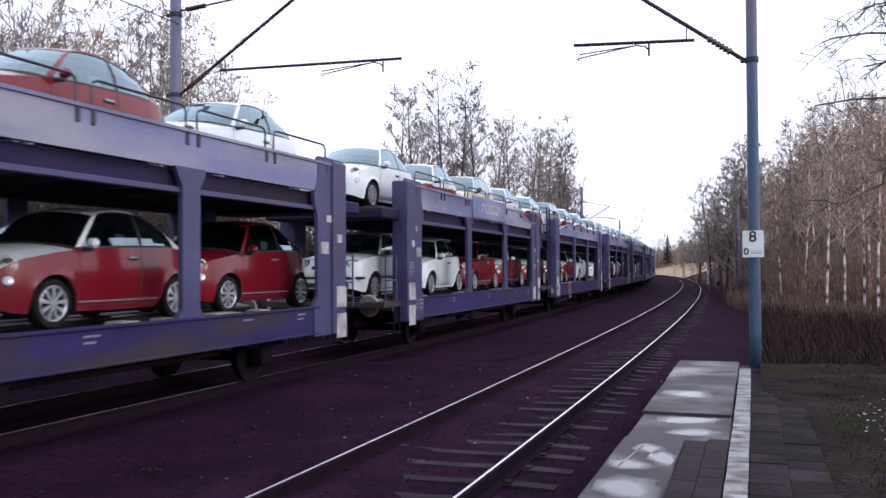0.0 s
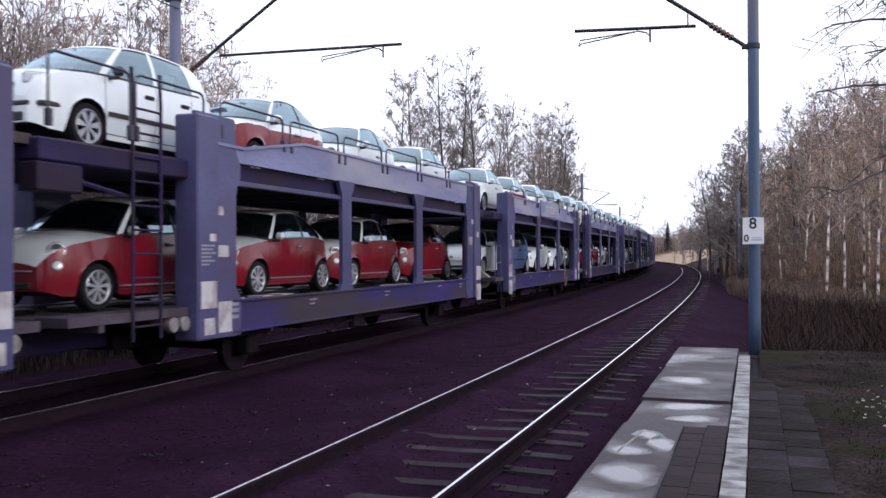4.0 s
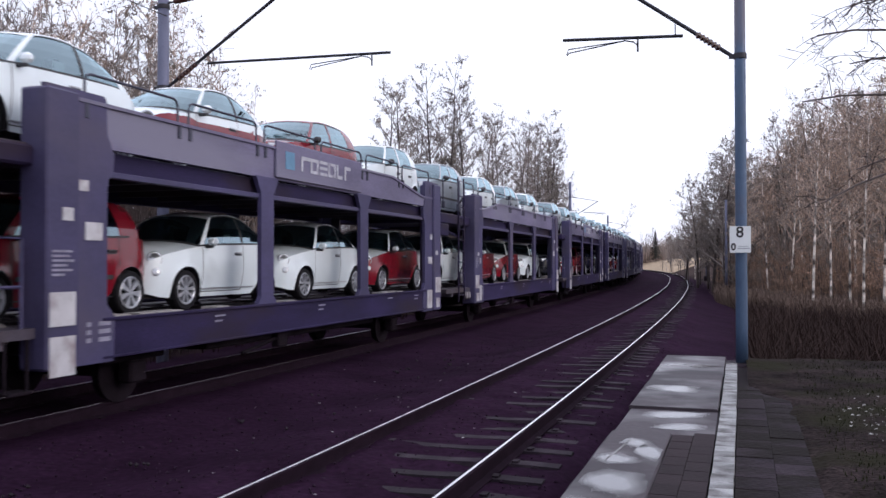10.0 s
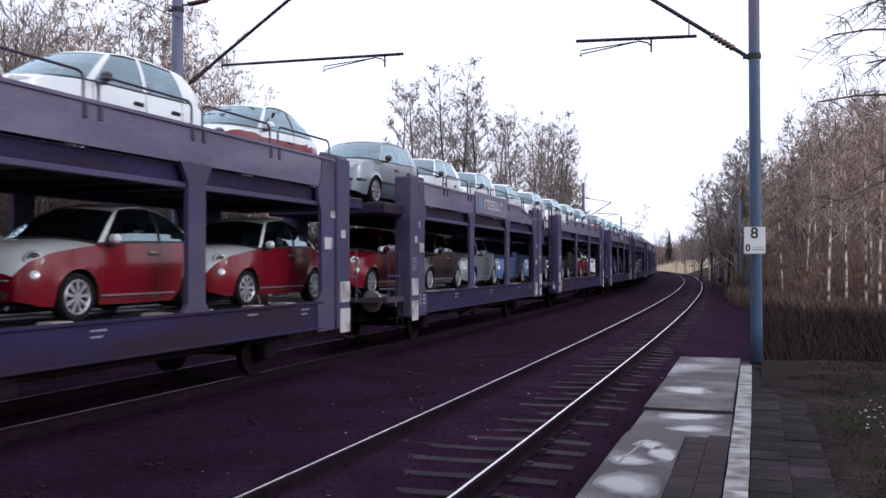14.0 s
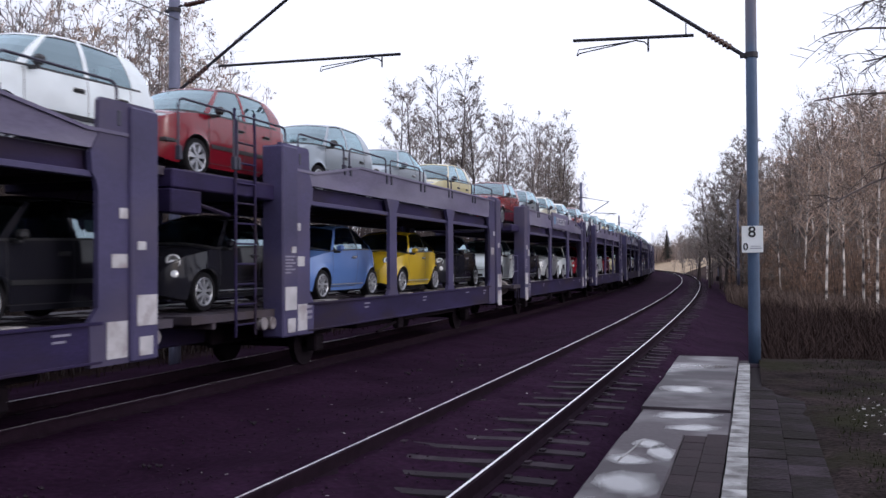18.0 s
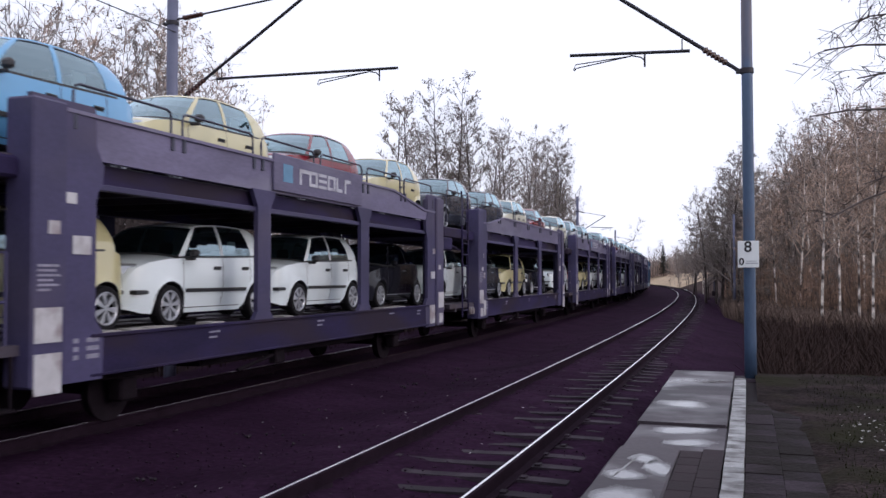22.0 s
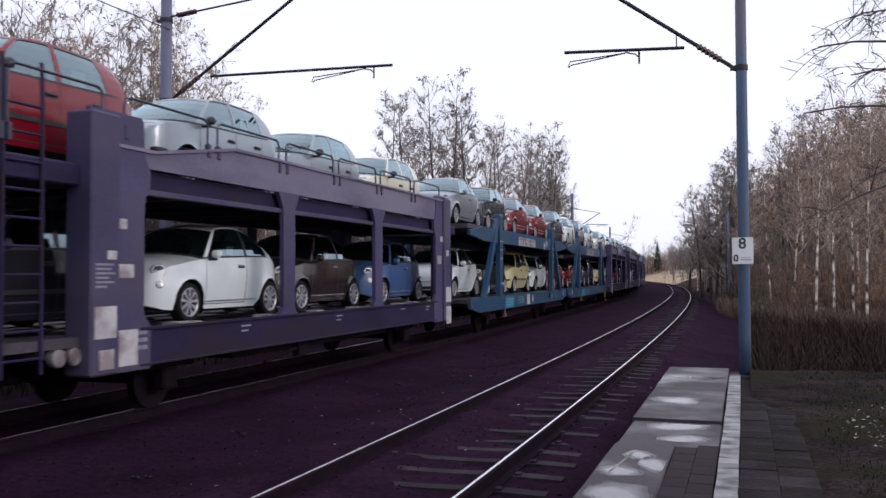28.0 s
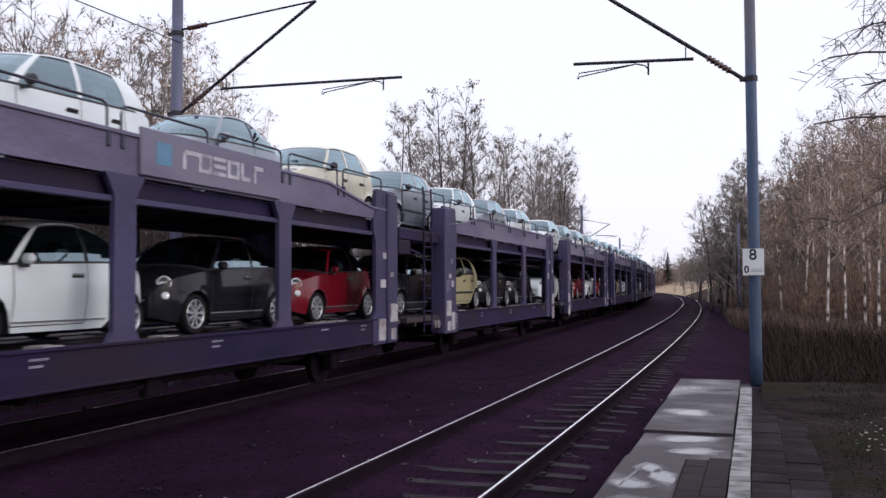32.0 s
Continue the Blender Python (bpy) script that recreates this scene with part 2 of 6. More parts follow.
# darker copies of the wagon paint: shade put into the colour, with grime patches
SHADEDPURPLE = material("wagon_shaded_grimy_purple", (0.026, 0.020, 0.092), 0.55, vary=0.4, size=1.4, bump=0.001, fine=0.12, spec=0.2, dirt=(0.040, 0.030, 0.045), dirt_amount=0.5, stretch=(0.5, 1, 2), per=0.15)
SHADEDGRIME = material("wagon_shaded_grime", (0.022, 0.0155, 0.053), 0.65, vary=0.4, size=1.5, bump=0.001, fine=0.15, spec=0.15, dirt=(0.024, 0.016, 0.030), dirt_amount=0.5, stretch=(0.5, 1, 2), per=0.15)
TEAL = material("wagon_teal", (0.012, 0.056, 0.130), 0.42, vary=0.2, size=1.2, bump=0.002, fine=0.08, coat=0.15, dirt=(0.036, 0.075, 0.112), dirt_amount=0.4, stretch=(0.5, 1, 2), per=0.1)
DECKSTEEL = material("deck_steel", (0.056, 0.045, 0.062), 0.6, 0.2, vary=0.35, size=2, fine=0.2, dirt=(0.045, 0.032, 0.036), dirt_amount=0.5)
# underframe black, taken darker to hold the shade under the wagons
UNDERFRAME = material("shaded_underframe", (0.0105, 0.0068, 0.0105), 0.9, vary=0.4, size=3, fine=0.3, spec=0.12)
LETTERING = material("faded_lettering", (0.22, 0.21, 0.27), 0.6, vary=0.3, size=9)
BOARDWHITE = material("board_white_paint", (0.42, 0.42, 0.47), 0.6, vary=0.3, size=7, dirt=(0.2, 0.19, 0.24), dirt_amount=0.3)
PLATEWHITE = material("plate_white", (0.46, 0.45, 0.47), 0.5, vary=0.18, size=5, dirt=(0.26, 0.22, 0.23), dirt_amount=0.5)
LAMPDISC = material("lamp_disc", (0.21, 0.19, 0.20), 0.6, vary=0.3, size=8, dirt=(0.10, 0.08, 0.08), dirt_amount=0.5)
BUFFER = material("buffer_steel", (0.30, 0.27, 0.25), 0.45, 0.5, vary=0.3, size=8)
HANDRAIL = material("handrail_steel", (0.05, 0.05, 0.075), 0.5, 0.4, vary=0.2)
YELLOWPAINT = material("yellow_paint", (0.17, 0.115, 0.045), 0.5, vary=0.2, size=8)
NAVYPAINT = material("navy_paint", (0.020, 0.020, 0.055), 0.5, vary=0.2, size=8)
BRIGHTTEAL = material("bright_blue_panel", (0.012, 0.165, 0.27), 0.45, vary=0.2, size=3, dirt=(0.05, 0.14, 0.19), dirt_amount=0.4)
PALEBLUE = material("pale_blue_lettering", (0.16, 0.30, 0.38), 0.6, vary=0.3, size=9)
SKYBLUEPAINT = material("light_blue_paint", (0.10, 0.23, 0.36), 0.5, vary=0.2, size=6)
TYRE = material("tyre_rubber", (0.010, 0.009, 0.011), 0.85, vary=0.2, size=10, spec=0.2)
ALLOY = material("alloy_rim", (0.38, 0.39, 0.42), 0.35, 0.55, vary=0.15, size=12)
CHROME = material("bright_trim", (0.44, 0.46, 0.49), 0.25, 0.5, vary=0.1, size=20)
TRIM = material("black_plastic", (0.022, 0.022, 0.025), 0.55, vary=0.15)
SEAT = material("seat_cloth", (0.05, 0.05, 0.055), 0.9, vary=0.2)
LAMPGLASS = material("headlamp", (0.42, 0.44, 0.47), 0.10, 0.35, vary=0.1, size=30, coat=0.8)
LITSTREAK = material("lit_deck_streak", (0.30, 0.28, 0.27), 0.7, vary=0.3, size=8)
PAPER = material("paper_slip", (0.75, 0.76, 0.76), 0.7, vary=0.05)
GLASS = pane("car_glass", (0.62, 0.92, 0.97), 0.30)
PAINT = {
    "w": ("white", (0.72, 0.785, 0.81)), "r": ("red", (0.170, 0.006, 0.015)), "t": ("red and white", (0.170, 0.006, 0.015)),
    "k": ("black", (0.014, 0.014, 0.02)), "s": ("silver", (0.235, 0.28, 0.32)), "p": ("pale silver", (0.44, 0.46, 0.48)), "y": ("yellow", (0.62, 0.43, 0.02)),
    "b": ("blue", (0.06, 0.12, 0.29)), "l": ("light blue", (0.13, 0.34, 0.58)), "v": ("violet blue", (0.115, 0.215, 0.50)), "g": ("dark grey", (0.040, 0.045, 0.060)),
    # some upper-deck cream cars are pale yellow with sky reflection in the colour
    "c": ("pale yellow", (0.53, 0.485, 0.27)), "e": ("cream", (0.62, 0.61, 0.49)), "m": ("dark red", (0.13, 0.02, 0.02)), "n": ("dark brown", (0.030, 0.020, 0.021)),
}
COAT = {k: material("car_paint_" + v[0].replace(" ", "_"), v[1], 0.08 if k in "kg" else 0.28 if k in "sbp" else 0.22, 0.35 if k in "sp" else 0.0, vary=0.03, size=2, coat=0.0 if k in "kg" else 0.4 if k in "rt" else 0.6, spec=0.45 if k == "g" else 0.28 if k == "k" else 0.35 if k in "rt" else 0.5,
                    dirt=tuple(c * 0.86 + 0.006 for c in v[1]), dirt_amount=0.25) for k, v in PAINT.items()}


# ---- mesh helpers ----
def mesh_of(name, verts, faces, mats, index=None, smooth=False):
    me = bpy.data.meshes.new(name)
    me.from_pydata(verts, [], faces)
    for m in mats if isinstance(mats, (list, tuple)) else [mats]:
        me.materials.append(m)
    if index is not None:
        me.polygons.foreach_set("material_index", index)
    if smooth:
        me.polygons.foreach_set("use_smooth", [True] * len(me.polygons))
    me.update()
    return me


class Build:
    """Collects boxes, prisms, tubes and grids into one mesh."""

    def __init__(self):
        self.v, self.f, self.i = [], [], []

    def add(self, verts, faces, mat=0):
        b = len(self.v)
        self.v += [tuple(p) for p in verts]
        self.f += [tuple(b + k for k in q) for q in faces]
        self.i += [mat] * len(faces)
        return self

    def box(self, x0, x1, y0, y1, z0, z1, bevel=0.0, mat=0):
        if bevel <= 0:
            v = [(x, y, z) for z in (z0, z1) for y in (y0, y1) for x in (x0, x1)]
            return self.add(v, [(0, 2, 3, 1), (4, 5, 7, 6), (0, 1, 5, 4), (2, 6, 7, 3), (0, 4, 6, 2), (1, 3, 7, 5)], mat)
        bm = bmesh.new()
        bmesh.ops.create_cube(bm, size=1)
        for q in bm.verts:
            q.co = Vector(((x0 + x1) / 2 + q.co.x * (x1 - x0), (y0 + y1) / 2 + q.co.y * (y1 - y0), (z0 + z1) / 2 + q.co.z * (z1 - z0)))
        bmesh.ops.bevel(bm, geom=list(bm.edges), offset=bevel, segments=1, affect="EDGES")
        return self.bm(bm, mat)

    def bm(self, bm, mat=0):
        bm.verts.index_update()
        self.add([q.co for q in bm.verts], [[q.index for q in p.verts] for p in bm.faces], mat)
        bm.free()
        return self

    def prism(self, outline, axis, a, b, mat=0):
        """A closed outline, in the plane across the axis (0 x, 1 y, 2 z), pushed from a to b."""
        n = len(outline)
        def at(p, h):
            q = list(p)
            q.insert(axis, h)
            return tuple(q)
        v = [at(p, a) for p in outline] + [at(p, b) for p in outline]
        f = [tuple(range(n))[::-1], tuple(range(n, 2 * n))] + [(k, (k + 1) % n, n + (k + 1) % n, n + k) for k in range(n)]
        return self.add(v, f, mat)

    def tube(self, points, r, sides=6, mat=0, r1=None):
        """A round bar along the points; r1 is its radius at the far end."""
        pts = [Vector(p) for p in points]
        n, v, f = len(pts), [], []
        for k, p in enumerate(pts):
            d = (pts[min(k + 1, n - 1)] - pts[max(k - 1, 0)]).normalized()
            a = d.cross(Vector((0, 0, 1)) if abs(d.z) < 0.9 else Vector((1, 0, 0))).normalized()
            c = d.cross(a)
            rr = r if r1 is None else r + (r1 - r) * k / (n - 1)
            v += [p + (a * math.cos(t) + c * math.sin(t)) * rr for t in (2 * math.pi * j / sides for j in range(sides))]
        for k in range(n - 1):
            f += [(k * sides + j, k * sides + (j + 1) % sides, (k + 1) * sides + (j + 1) % sides, (k + 1) * sides + j) for j in range(sides)]
        f += [tuple(range(sides))[::-1], tuple((n - 1) * sides + j for j in range(sides))]
        return self.add(v, f, mat)

    def lathe(self, profile, centre, axis, sides=16, mat=0, caps=True):
        """Rings (distance along the axis, radius) round an axis through centre."""
        v, f = [], []
        for h, r in profile:
            for j in range(sides):
                t = 2 * math.pi * j / sides
                p = [r * math.cos(t), r * math.sin(t)]
                p.insert(axis, h)
                v.append(tuple(p[k] + centre[k] for k in range(3)))
        for k in range(len(profile) - 1):
            f += [(k * sides + j, k * sides + (j + 1) % sides, (k + 1) * sides + (j + 1) % sides, (k + 1) * sides + j) for j in range(sides)]
        if caps:
            f += [tuple(range(sides))[::-1], tuple((len(profile) - 1) * sides + j for j in range(sides))]
        return self.add(v, f, mat)

    def mesh(self, name, mats, smooth=False):
        return mesh_of(name, self.v, self.f, mats, self.i, smooth)


def part(name, built, mats, parent, label="", smooth=False, kind=""):
    """Links a Build, or a mesh that alike parts share, as one object under a thing or a part."""
    ob = new(name, built if isinstance(built, bpy.types.Mesh) else built.mesh(name, mats, smooth))
    ob.parent = parent
    return tagged(ob, label, kind=kind)


def thing(name, label, category, group="", kind="", at=None):
    ob = new(name)
    ob.empty_display_size = 0.3
    if at is not None:
        ob.matrix_basis = at
    return tagged(ob, label, category, group, kind)


def solid(name, built, mats, label, category, group="", kind="", at=None, smooth=False):
    ob = new(name, built if isinstance(built, bpy.types.Mesh) else built.mesh(name, mats, smooth))
    if at is not None:
        ob.matrix_basis = at
    return tagged(ob, label, category, group, kind)


# ---- ground, track beds and rails ----
def lerp(table, x):
    """Straight lines between (x, y) pairs."""
    if x <= table[0][0]:
        return table[0][1]
    for (a, p), (b, q) in zip(table, table[1:]):
        if x <= b:
            return p + (q - p) * (x - a) / (b - a)
    return table[-1][1]


def sheet(name, s_steps, offs, height, mats, label, category, uneven=0.0):
    """A strip that follows the tracks: a grid over s and off with a height for each point."""
    v, f, w = [], [], len(offs)
    for s in s_steps:
        for o in offs:
            p = along(s, o)
            z = height(s, o) + (noise.noise(p * 1.7) + 0.5 * noise.noise(p * 5.1)) * uneven
            v.append((p.x, p.y, z))
    for a in range(len(s_steps) - 1):
        f += [(a * w + k, (a + 1) * w + k, (a + 1) * w + k + 1, a * w + k + 1)[::-1] for k in range(w - 1)]
    return solid(name, mesh_of(name, v, f, mats, smooth=True), None, label, category, kind="structure")


def steps(*runs):
    """Steps (from, to, step), one run after another."""
    out = []
    for a, b, d in runs:
        n = max(1, round((b - a) / d))
        out += [a + (b - a) * k / n for k in range(n)]
    return out + [runs[-1][1]]


def make_ground():
    v, f, rings, sides = [(0, 0, -0.6)], [], [4, 8, 12, 18, 25, 35, 50, 70, 100, 150, 250, 500, 1000, 2200], 72
    for r in rings:
        for k in range(sides):
            a = 2 * math.pi * k / sides
            x, y = r * math.cos(a), r * math.sin(a)
            v.append((x, y, -0.6 + 0.12 * noise.noise(Vector((x * 0.09, y * 0.09, 0)))))
    f += [(0, 1 + k, 1 + (k + 1) % sides) for k in range(sides)]
    for q in range(len(rings) - 1):
        a, b = 1 + q * sides, 1 + (q + 1) * sides
        f += [(a + k, b + k, b + (k + 1) % sides, a + (k + 1) % sides) for k in range(sides)]
    solid("ground", mesh_of("ground", v, f, EARTH, smooth=True), None, "flat brown winter earth under dry grass", "ground", kind="structure")


BED = [(-13.0, -0.75), (-9.2, -0.50), (-7.7, -0.17), (-4.0, -0.155), (-3.4, -0.22), (-2.7, -0.29), (-2.1, -0.25), (-1.5, -0.150), (-0.85, -0.135), (-0.6, -0.142), (-0.3, -0.162), (0.0, -0.190), (0.3, -0.203), (0.6, -0.203), (0.85, -0.188), (1.35, -0.184), (1.75, -0.34), (2.9, -0.55), (4.0, -0.75)]


def make_track(name, off, near):
    track = thing(name, "ballasted railway track with worn shiny rails", "track", kind="structure")
    span = steps((-60, 0, 6), (0, 60, 2), (60, 190, 3), (190, 420, 6))
    for side in (-0.7525, 0.7525):
        head = [(-0.014, -0.004), (0.013, -0.004), (0.011, 0.001), (-0.012, 0.001)]
        foot = [(-0.07, -0.172), (0.07, -0.172), (0.07, -0.160), (0.014, -0.135), (0.014, -0.042), (0.036, -0.034), (0.036, -0.008), (0.028, -0.001), (-0.028, -0.001), (-0.036, -0.008), (-0.036, -0.034), (-0.014, -0.042), (-0.014, -0.135), (-0.07, -0.160)]
        rail = None
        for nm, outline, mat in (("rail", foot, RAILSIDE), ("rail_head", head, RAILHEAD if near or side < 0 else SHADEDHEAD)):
            v, f, n = [], [], len(outline)
            for s in span:
                for o, z in outline:
                    v.append(tuple(along(s, off + side + o, z)))
            for a in range(len(span) - 1):
                f += [(a * n + k, a * n + (k + 1) % n, (a + 1) * n + (k + 1) % n, (a + 1) * n + k) for k in range(n)]
            ob = part(nm, mesh_of(nm, v, f, mat), None, rail or track)
            rail = rail or ob
    # sleepers: a tapered concrete beam, ends a little higher than the waist
    sl = Build()
    v, f = [], []
    for y, zt, w in ((-1.29, -0.175, 0.085), (-0.95, -0.165, 0.09), (-0.5, -0.168, 0.085), (-0.2, -0.178, 0.08), (0.2, -0.178, 0.08), (0.5, -0.168, 0.085), (0.95, -0.165, 0.09), (1.29, -0.175, 0.085)):
        v += [(-w - 0.03, y, -0.36), (-w, y, zt), (w, y, zt), (w + 0.03, y, -0.36)]
    for k in range(7):
        f += [(k * 4 + j, k * 4 + j + 1, k * 4 + j + 5, k * 4 + j + 4) for j in range(3)]
    f += [(0, 1, 2, 3), (31, 30, 29, 28)]
    sl.add(v, f)
    for y in (-0.7525, 0.7525):
        for d in (-0.11, 0.11):
            sl.box(-0.05, 0.05, y + d - 0.03, y + d + 0.03, -0.175, -0.145)
    me = sl.mesh("sleeper", SLEEPER)
    if near:
        far = Build()                           # beyond the bend's near half they run together
        for k in range(165):
            m = track_pose(-5.0 + 0.6 * k + random.uniform(-0.03, 0.03), off + random.uniform(-0.05, 0.05), random.uniform(-0.026, 0.006), random.uniform(-1.2, 1.2))
            if k < 80:
                part("sleeper", me, None, track).matrix_basis = m
            else:
                far.add([m @ Vector(p) for p in sl.v], sl.f)
        part("sleeper_row", far, SLEEPER, track, "far concrete sleepers", kind="stuff")
    else:
        b = Build()
        for k in range(240):
            m = track_pose(-6 + 0.6 * k, off, -0.01)
            b.add([m @ Vector(p) for p in sl.v], sl.f)
        # far sleepers take the same shade-darkened black, not the concrete colour
        part("sleeper_row", b, UNDERFRAME, track, "concrete sleepers, colour darkened for shade under the train", kind="stuff")
    return track


def scatter_stones(name, count, s0, s1, o0, o1, size, top, mat, label, category):
    """Broken stones, each an uneven lump of eight faces."""
    rnd = np.random.RandomState(5)
    v, f = [], []
    for k in range(count):
        s, o = s0 + (s1 - s0) * rnd.rand() ** 1.6, rnd.uniform(o0, o1)
        p = along(s, o)
        z, r = top(o), size * rnd.uniform(0.5, 1.3)
        b = len(v)
        for dx, dy, dz in ((1, 0, 0), (0, 1, 0), (-1, 0, 0), (0, -1, 0), (0, 0, 1), (0, 0, -1)):
            v.append((p.x + (dx + rnd.uniform(-0.35, 0.35)) * r, p.y + (dy + rnd.uniform(-0.35, 0.35)) * r, z + (dz * 0.7 + rnd.uniform(-0.3, 0.3)) * r))
        f += [(b + i, b + (i + 1) % 4, b + 4) for i in range(4)] + [(b + (i + 1) % 4, b + i, b + 5) for i in range(4)]
    return solid(name, mesh_of(name, v, f, mat), None, label, category, kind="stuff")


make_ground()
sheet("track_bed", steps((-60, 0, 4), (0, 24, 0.12), (24, 40, 0.35), (40, 100, 1.0), (100, 420, 5)), steps((-13, -9, 0.5), (-9, -1.6, 0.2), (-1.6, 1.6, 0.09), (1.6, 2.2, 0.2), (2.2, 4.0, 0.45)),
      lambda s, o: lerp(BED, o) + (0.030 * noise.noise(Vector((s * 3.1, o * 3.1, 4))) if abs(o) < 1.55 else 0), BALLAST, "dark sooty ballast bed under both tracks", "ballast", uneven=0.02)
def rise(s, o):
    """The ground climbs gently towards the bend, right of the line."""
    return -0.62 + 3.3 * min(1, max(0, (s - 100) / 112)) * min(1, max(0, (o - 4.2) / 8)) + 0.12 * noise.noise(Vector((s * 0.1, o * 0.1, 0)))


sheet("bank", steps((62, 196, 4)), steps((4.2, 14, 1), (14, 60, 4)), rise, BANK, "dark brown grassy bank beside the line", "bank", uneven=0.08)
sheet("meadow", steps((192, 330, 6)), steps((4.2, 14, 1), (14, 70, 4)), lambda s, o: rise(s, o) + 0.12, STRAW, "pale straw-coloured meadow at the bend", "meadow", uneven=0.05)
make_track("track_1", 0.0, True)
make_track("track_2", TRAIN, False)
scatter_stones("ballast_stones", 3500, 4.0, 30.0, -4.0, 1.75, 0.015, lambda o: lerp(BED, o) + 0.012, STONE, "loose dark crushed ballast stones", "ballast")

rnd = random.Random(44)
pale = Build()
for k in range(70):
    c = along(rnd.uniform(5.5, 22), rnd.uniform(-3.6, -1.0))
    for j in range(rnd.choice((1, 1, 2, 4))):
        q, r = Vector((c.x + rnd.uniform(-0.12, 0.12), c.y + rnd.uniform(-0.12, 0.12), -0.235)), rnd.uniform(0.015, 0.035)
        pale.add([q + Vector((r, 0, 0)), q + Vector((0, r * 0.8, 0)), q + Vector((-r * 0.9, 0, 0)), q + Vector((0, -r, 0)), q + Vector((0, 0, r * 0.8)), q - Vector((0, 0, r))],
                 [(0, 1, 4), (1, 2, 4), (2, 3, 4), (3, 0, 4), (1, 0, 5), (2, 1, 5), (3, 2, 5), (0, 3, 5)])
solid("pale_stones", pale, SLEEPER, "scattered paler stones between the tracks", "stones", kind="stuff")


# ---- platform ----
TOP = 0.24


def slab_mesh(s0, s1, o0, o1, thick, edge=0.012, mat=SLAB, bow=0.0):
    """A flat cast slab between two stations, with broken edges."""
    n = max(2, int((s1 - s0) / 0.5) + 1)
    b, v, f = Build(), [], []
    for k in range(n):
        s = s0 + (s1 - s0) * k / (n - 1)
        for o, z in ((o0, -thick), (o0, -edge), (o0 + edge, 0), (o1 - edge, 0), (o1, -edge), (o1, -thick)):
            j = random.uniform(-0.006, 0.006) if 0 < k < n - 1 else 0
            v.append(tuple(along(s, o + (j if z == -edge else 0), TOP + z + bow)))
    for k in range(n - 1):
        f += [(k * 6 + j, k * 6 + j + 1, k * 6 + j + 7, k * 6 + j + 6) for j in range(5)]
    f += [tuple(range(6))[::-1], tuple((n - 1) * 6 + j for j in range(6))]
    return b.add(v, f).mesh("slab", mat)


def make_platform():
    body = Build()
    v, f, span = [], [], steps((-14, 14.75, 0.8))
    for s in span:
        for o, z in ((1.95, -0.7), (1.95, TOP - 0.10), (7.5, TOP - 0.10), (8.8, -0.7)):
            v.append(tuple(along(s, o, z)))
    for k in range(len(span) - 1):
        f += [(k * 4 + j, k * 4 + j + 1, k * 4 + j + 5, k * 4 + j + 4) for j in range(3)]
    f += [(0, 1, 2, 3)[::-1], tuple((len(span) - 1) * 4 + j for j in range(4))]
    platform = solid("platform", body.add(v, f), BRICKPAVE, "low old concrete railway platform, wet and mossy", "platform", kind="structure")
    for s0, s1, o0, o1, lift in ((12.22, 14.75, 1.78, 2.70, 0.0), (9.37, 12.19, 1.80, 2.69, 0.012), (8.02, 9.33, 1.82, 2.70, -0.014), (5.0, 8.0, 1.81, 2.335, 0.0), (2.4, 4.97, 1.81, 2.335, 0.0), (0.0, 2.37, 1.81, 2.335, 0.0), (-2.6, -0.03, 1.81, 2.335, 0.004), (-5.2, -2.63, 1.81, 2.335, 0.0)):
        part("edge_slab", slab_mesh(s0, s1, o0, o1, 0.16, bow=lift), None, platform, "smooth wet concrete edge slab")
    # puddles that lie in the worn hollows of the slabs
    for s, o, ls, lo in ((13.3, 2.42, 0.22, 0.36), (10.75, 2.20, 0.42, 0.34), (9.08, 2.36, 0.27, 0.50), (8.42, 2.44, 0.2, 0.36), (7.48, 2.10, 0.22, 0.15), (6.85, 2.01, 0.24, 0.20), (7.15, 2.22, 0.42, 0.11), (6.1, 2.1, 0.5, 0.24), (5.2, 2.05, 0.6, 0.24)):
        n, ring = 60, []
        for k in range(n):
            a = 2 * math.pi * k / n
            w = 1 + 0.12 * noise.noise(Vector((math.cos(a) * 1.6 + s, math.sin(a) * 1.6, o * 3)))
            ring.append(tuple(along(s + math.cos(a) * ls * w, min(2.68 if s > 8 else 2.32, max(1.835, o + math.sin(a) * lo * w)), TOP + 0.004 + (0.012 if s > 9.37 and s < 12.2 else -0.014 if 8.02 < s < 9.4 else 0))))
        part("puddle", mesh_of("puddle", ring, [tuple(range(n))[::-1]], WETFILM), None, platform, "thin film of standing water")
    # a thin pale seam runs along one slab, in short raised pieces
    seam = Build()
    for k in range(26):
        s = 6.75 + 0.036 * k
        o = 2.035 + 0.11 * (s - 7.67) + random.uniform(-0.003, 0.003)
        m = track_pose(s, o, TOP + 0.001, random.uniform(-4, 4))
        b = Build().box(-0.02, 0.02, -0.006, 0.006, -0.01, 0.006)
        seam.add([m @ Vector(p) for p in b.v], b.f)
    part("mortar_seam", seam, WHITELINE, platform, "thin pale line along the slab", kind="stuff")

    def paver(l, w, mat, nm):
        b = Build().box(-l / 2, l / 2, -w / 2, w / 2, -0.08, 0.0, 0.003)
        return b.mesh(nm, mat)
    white, grey, brown = paver(0.2005, 0.155, WHITELINE, "white_stone"), paver(0.341, 0.2735, GREYPAVE, "paving_stone"), paver(0.296, 0.178, BRICKPAVE, "paving_brick")
    s = -0.8
    while s < 13.8:
        ob = part("white_stone", white, None, platform)
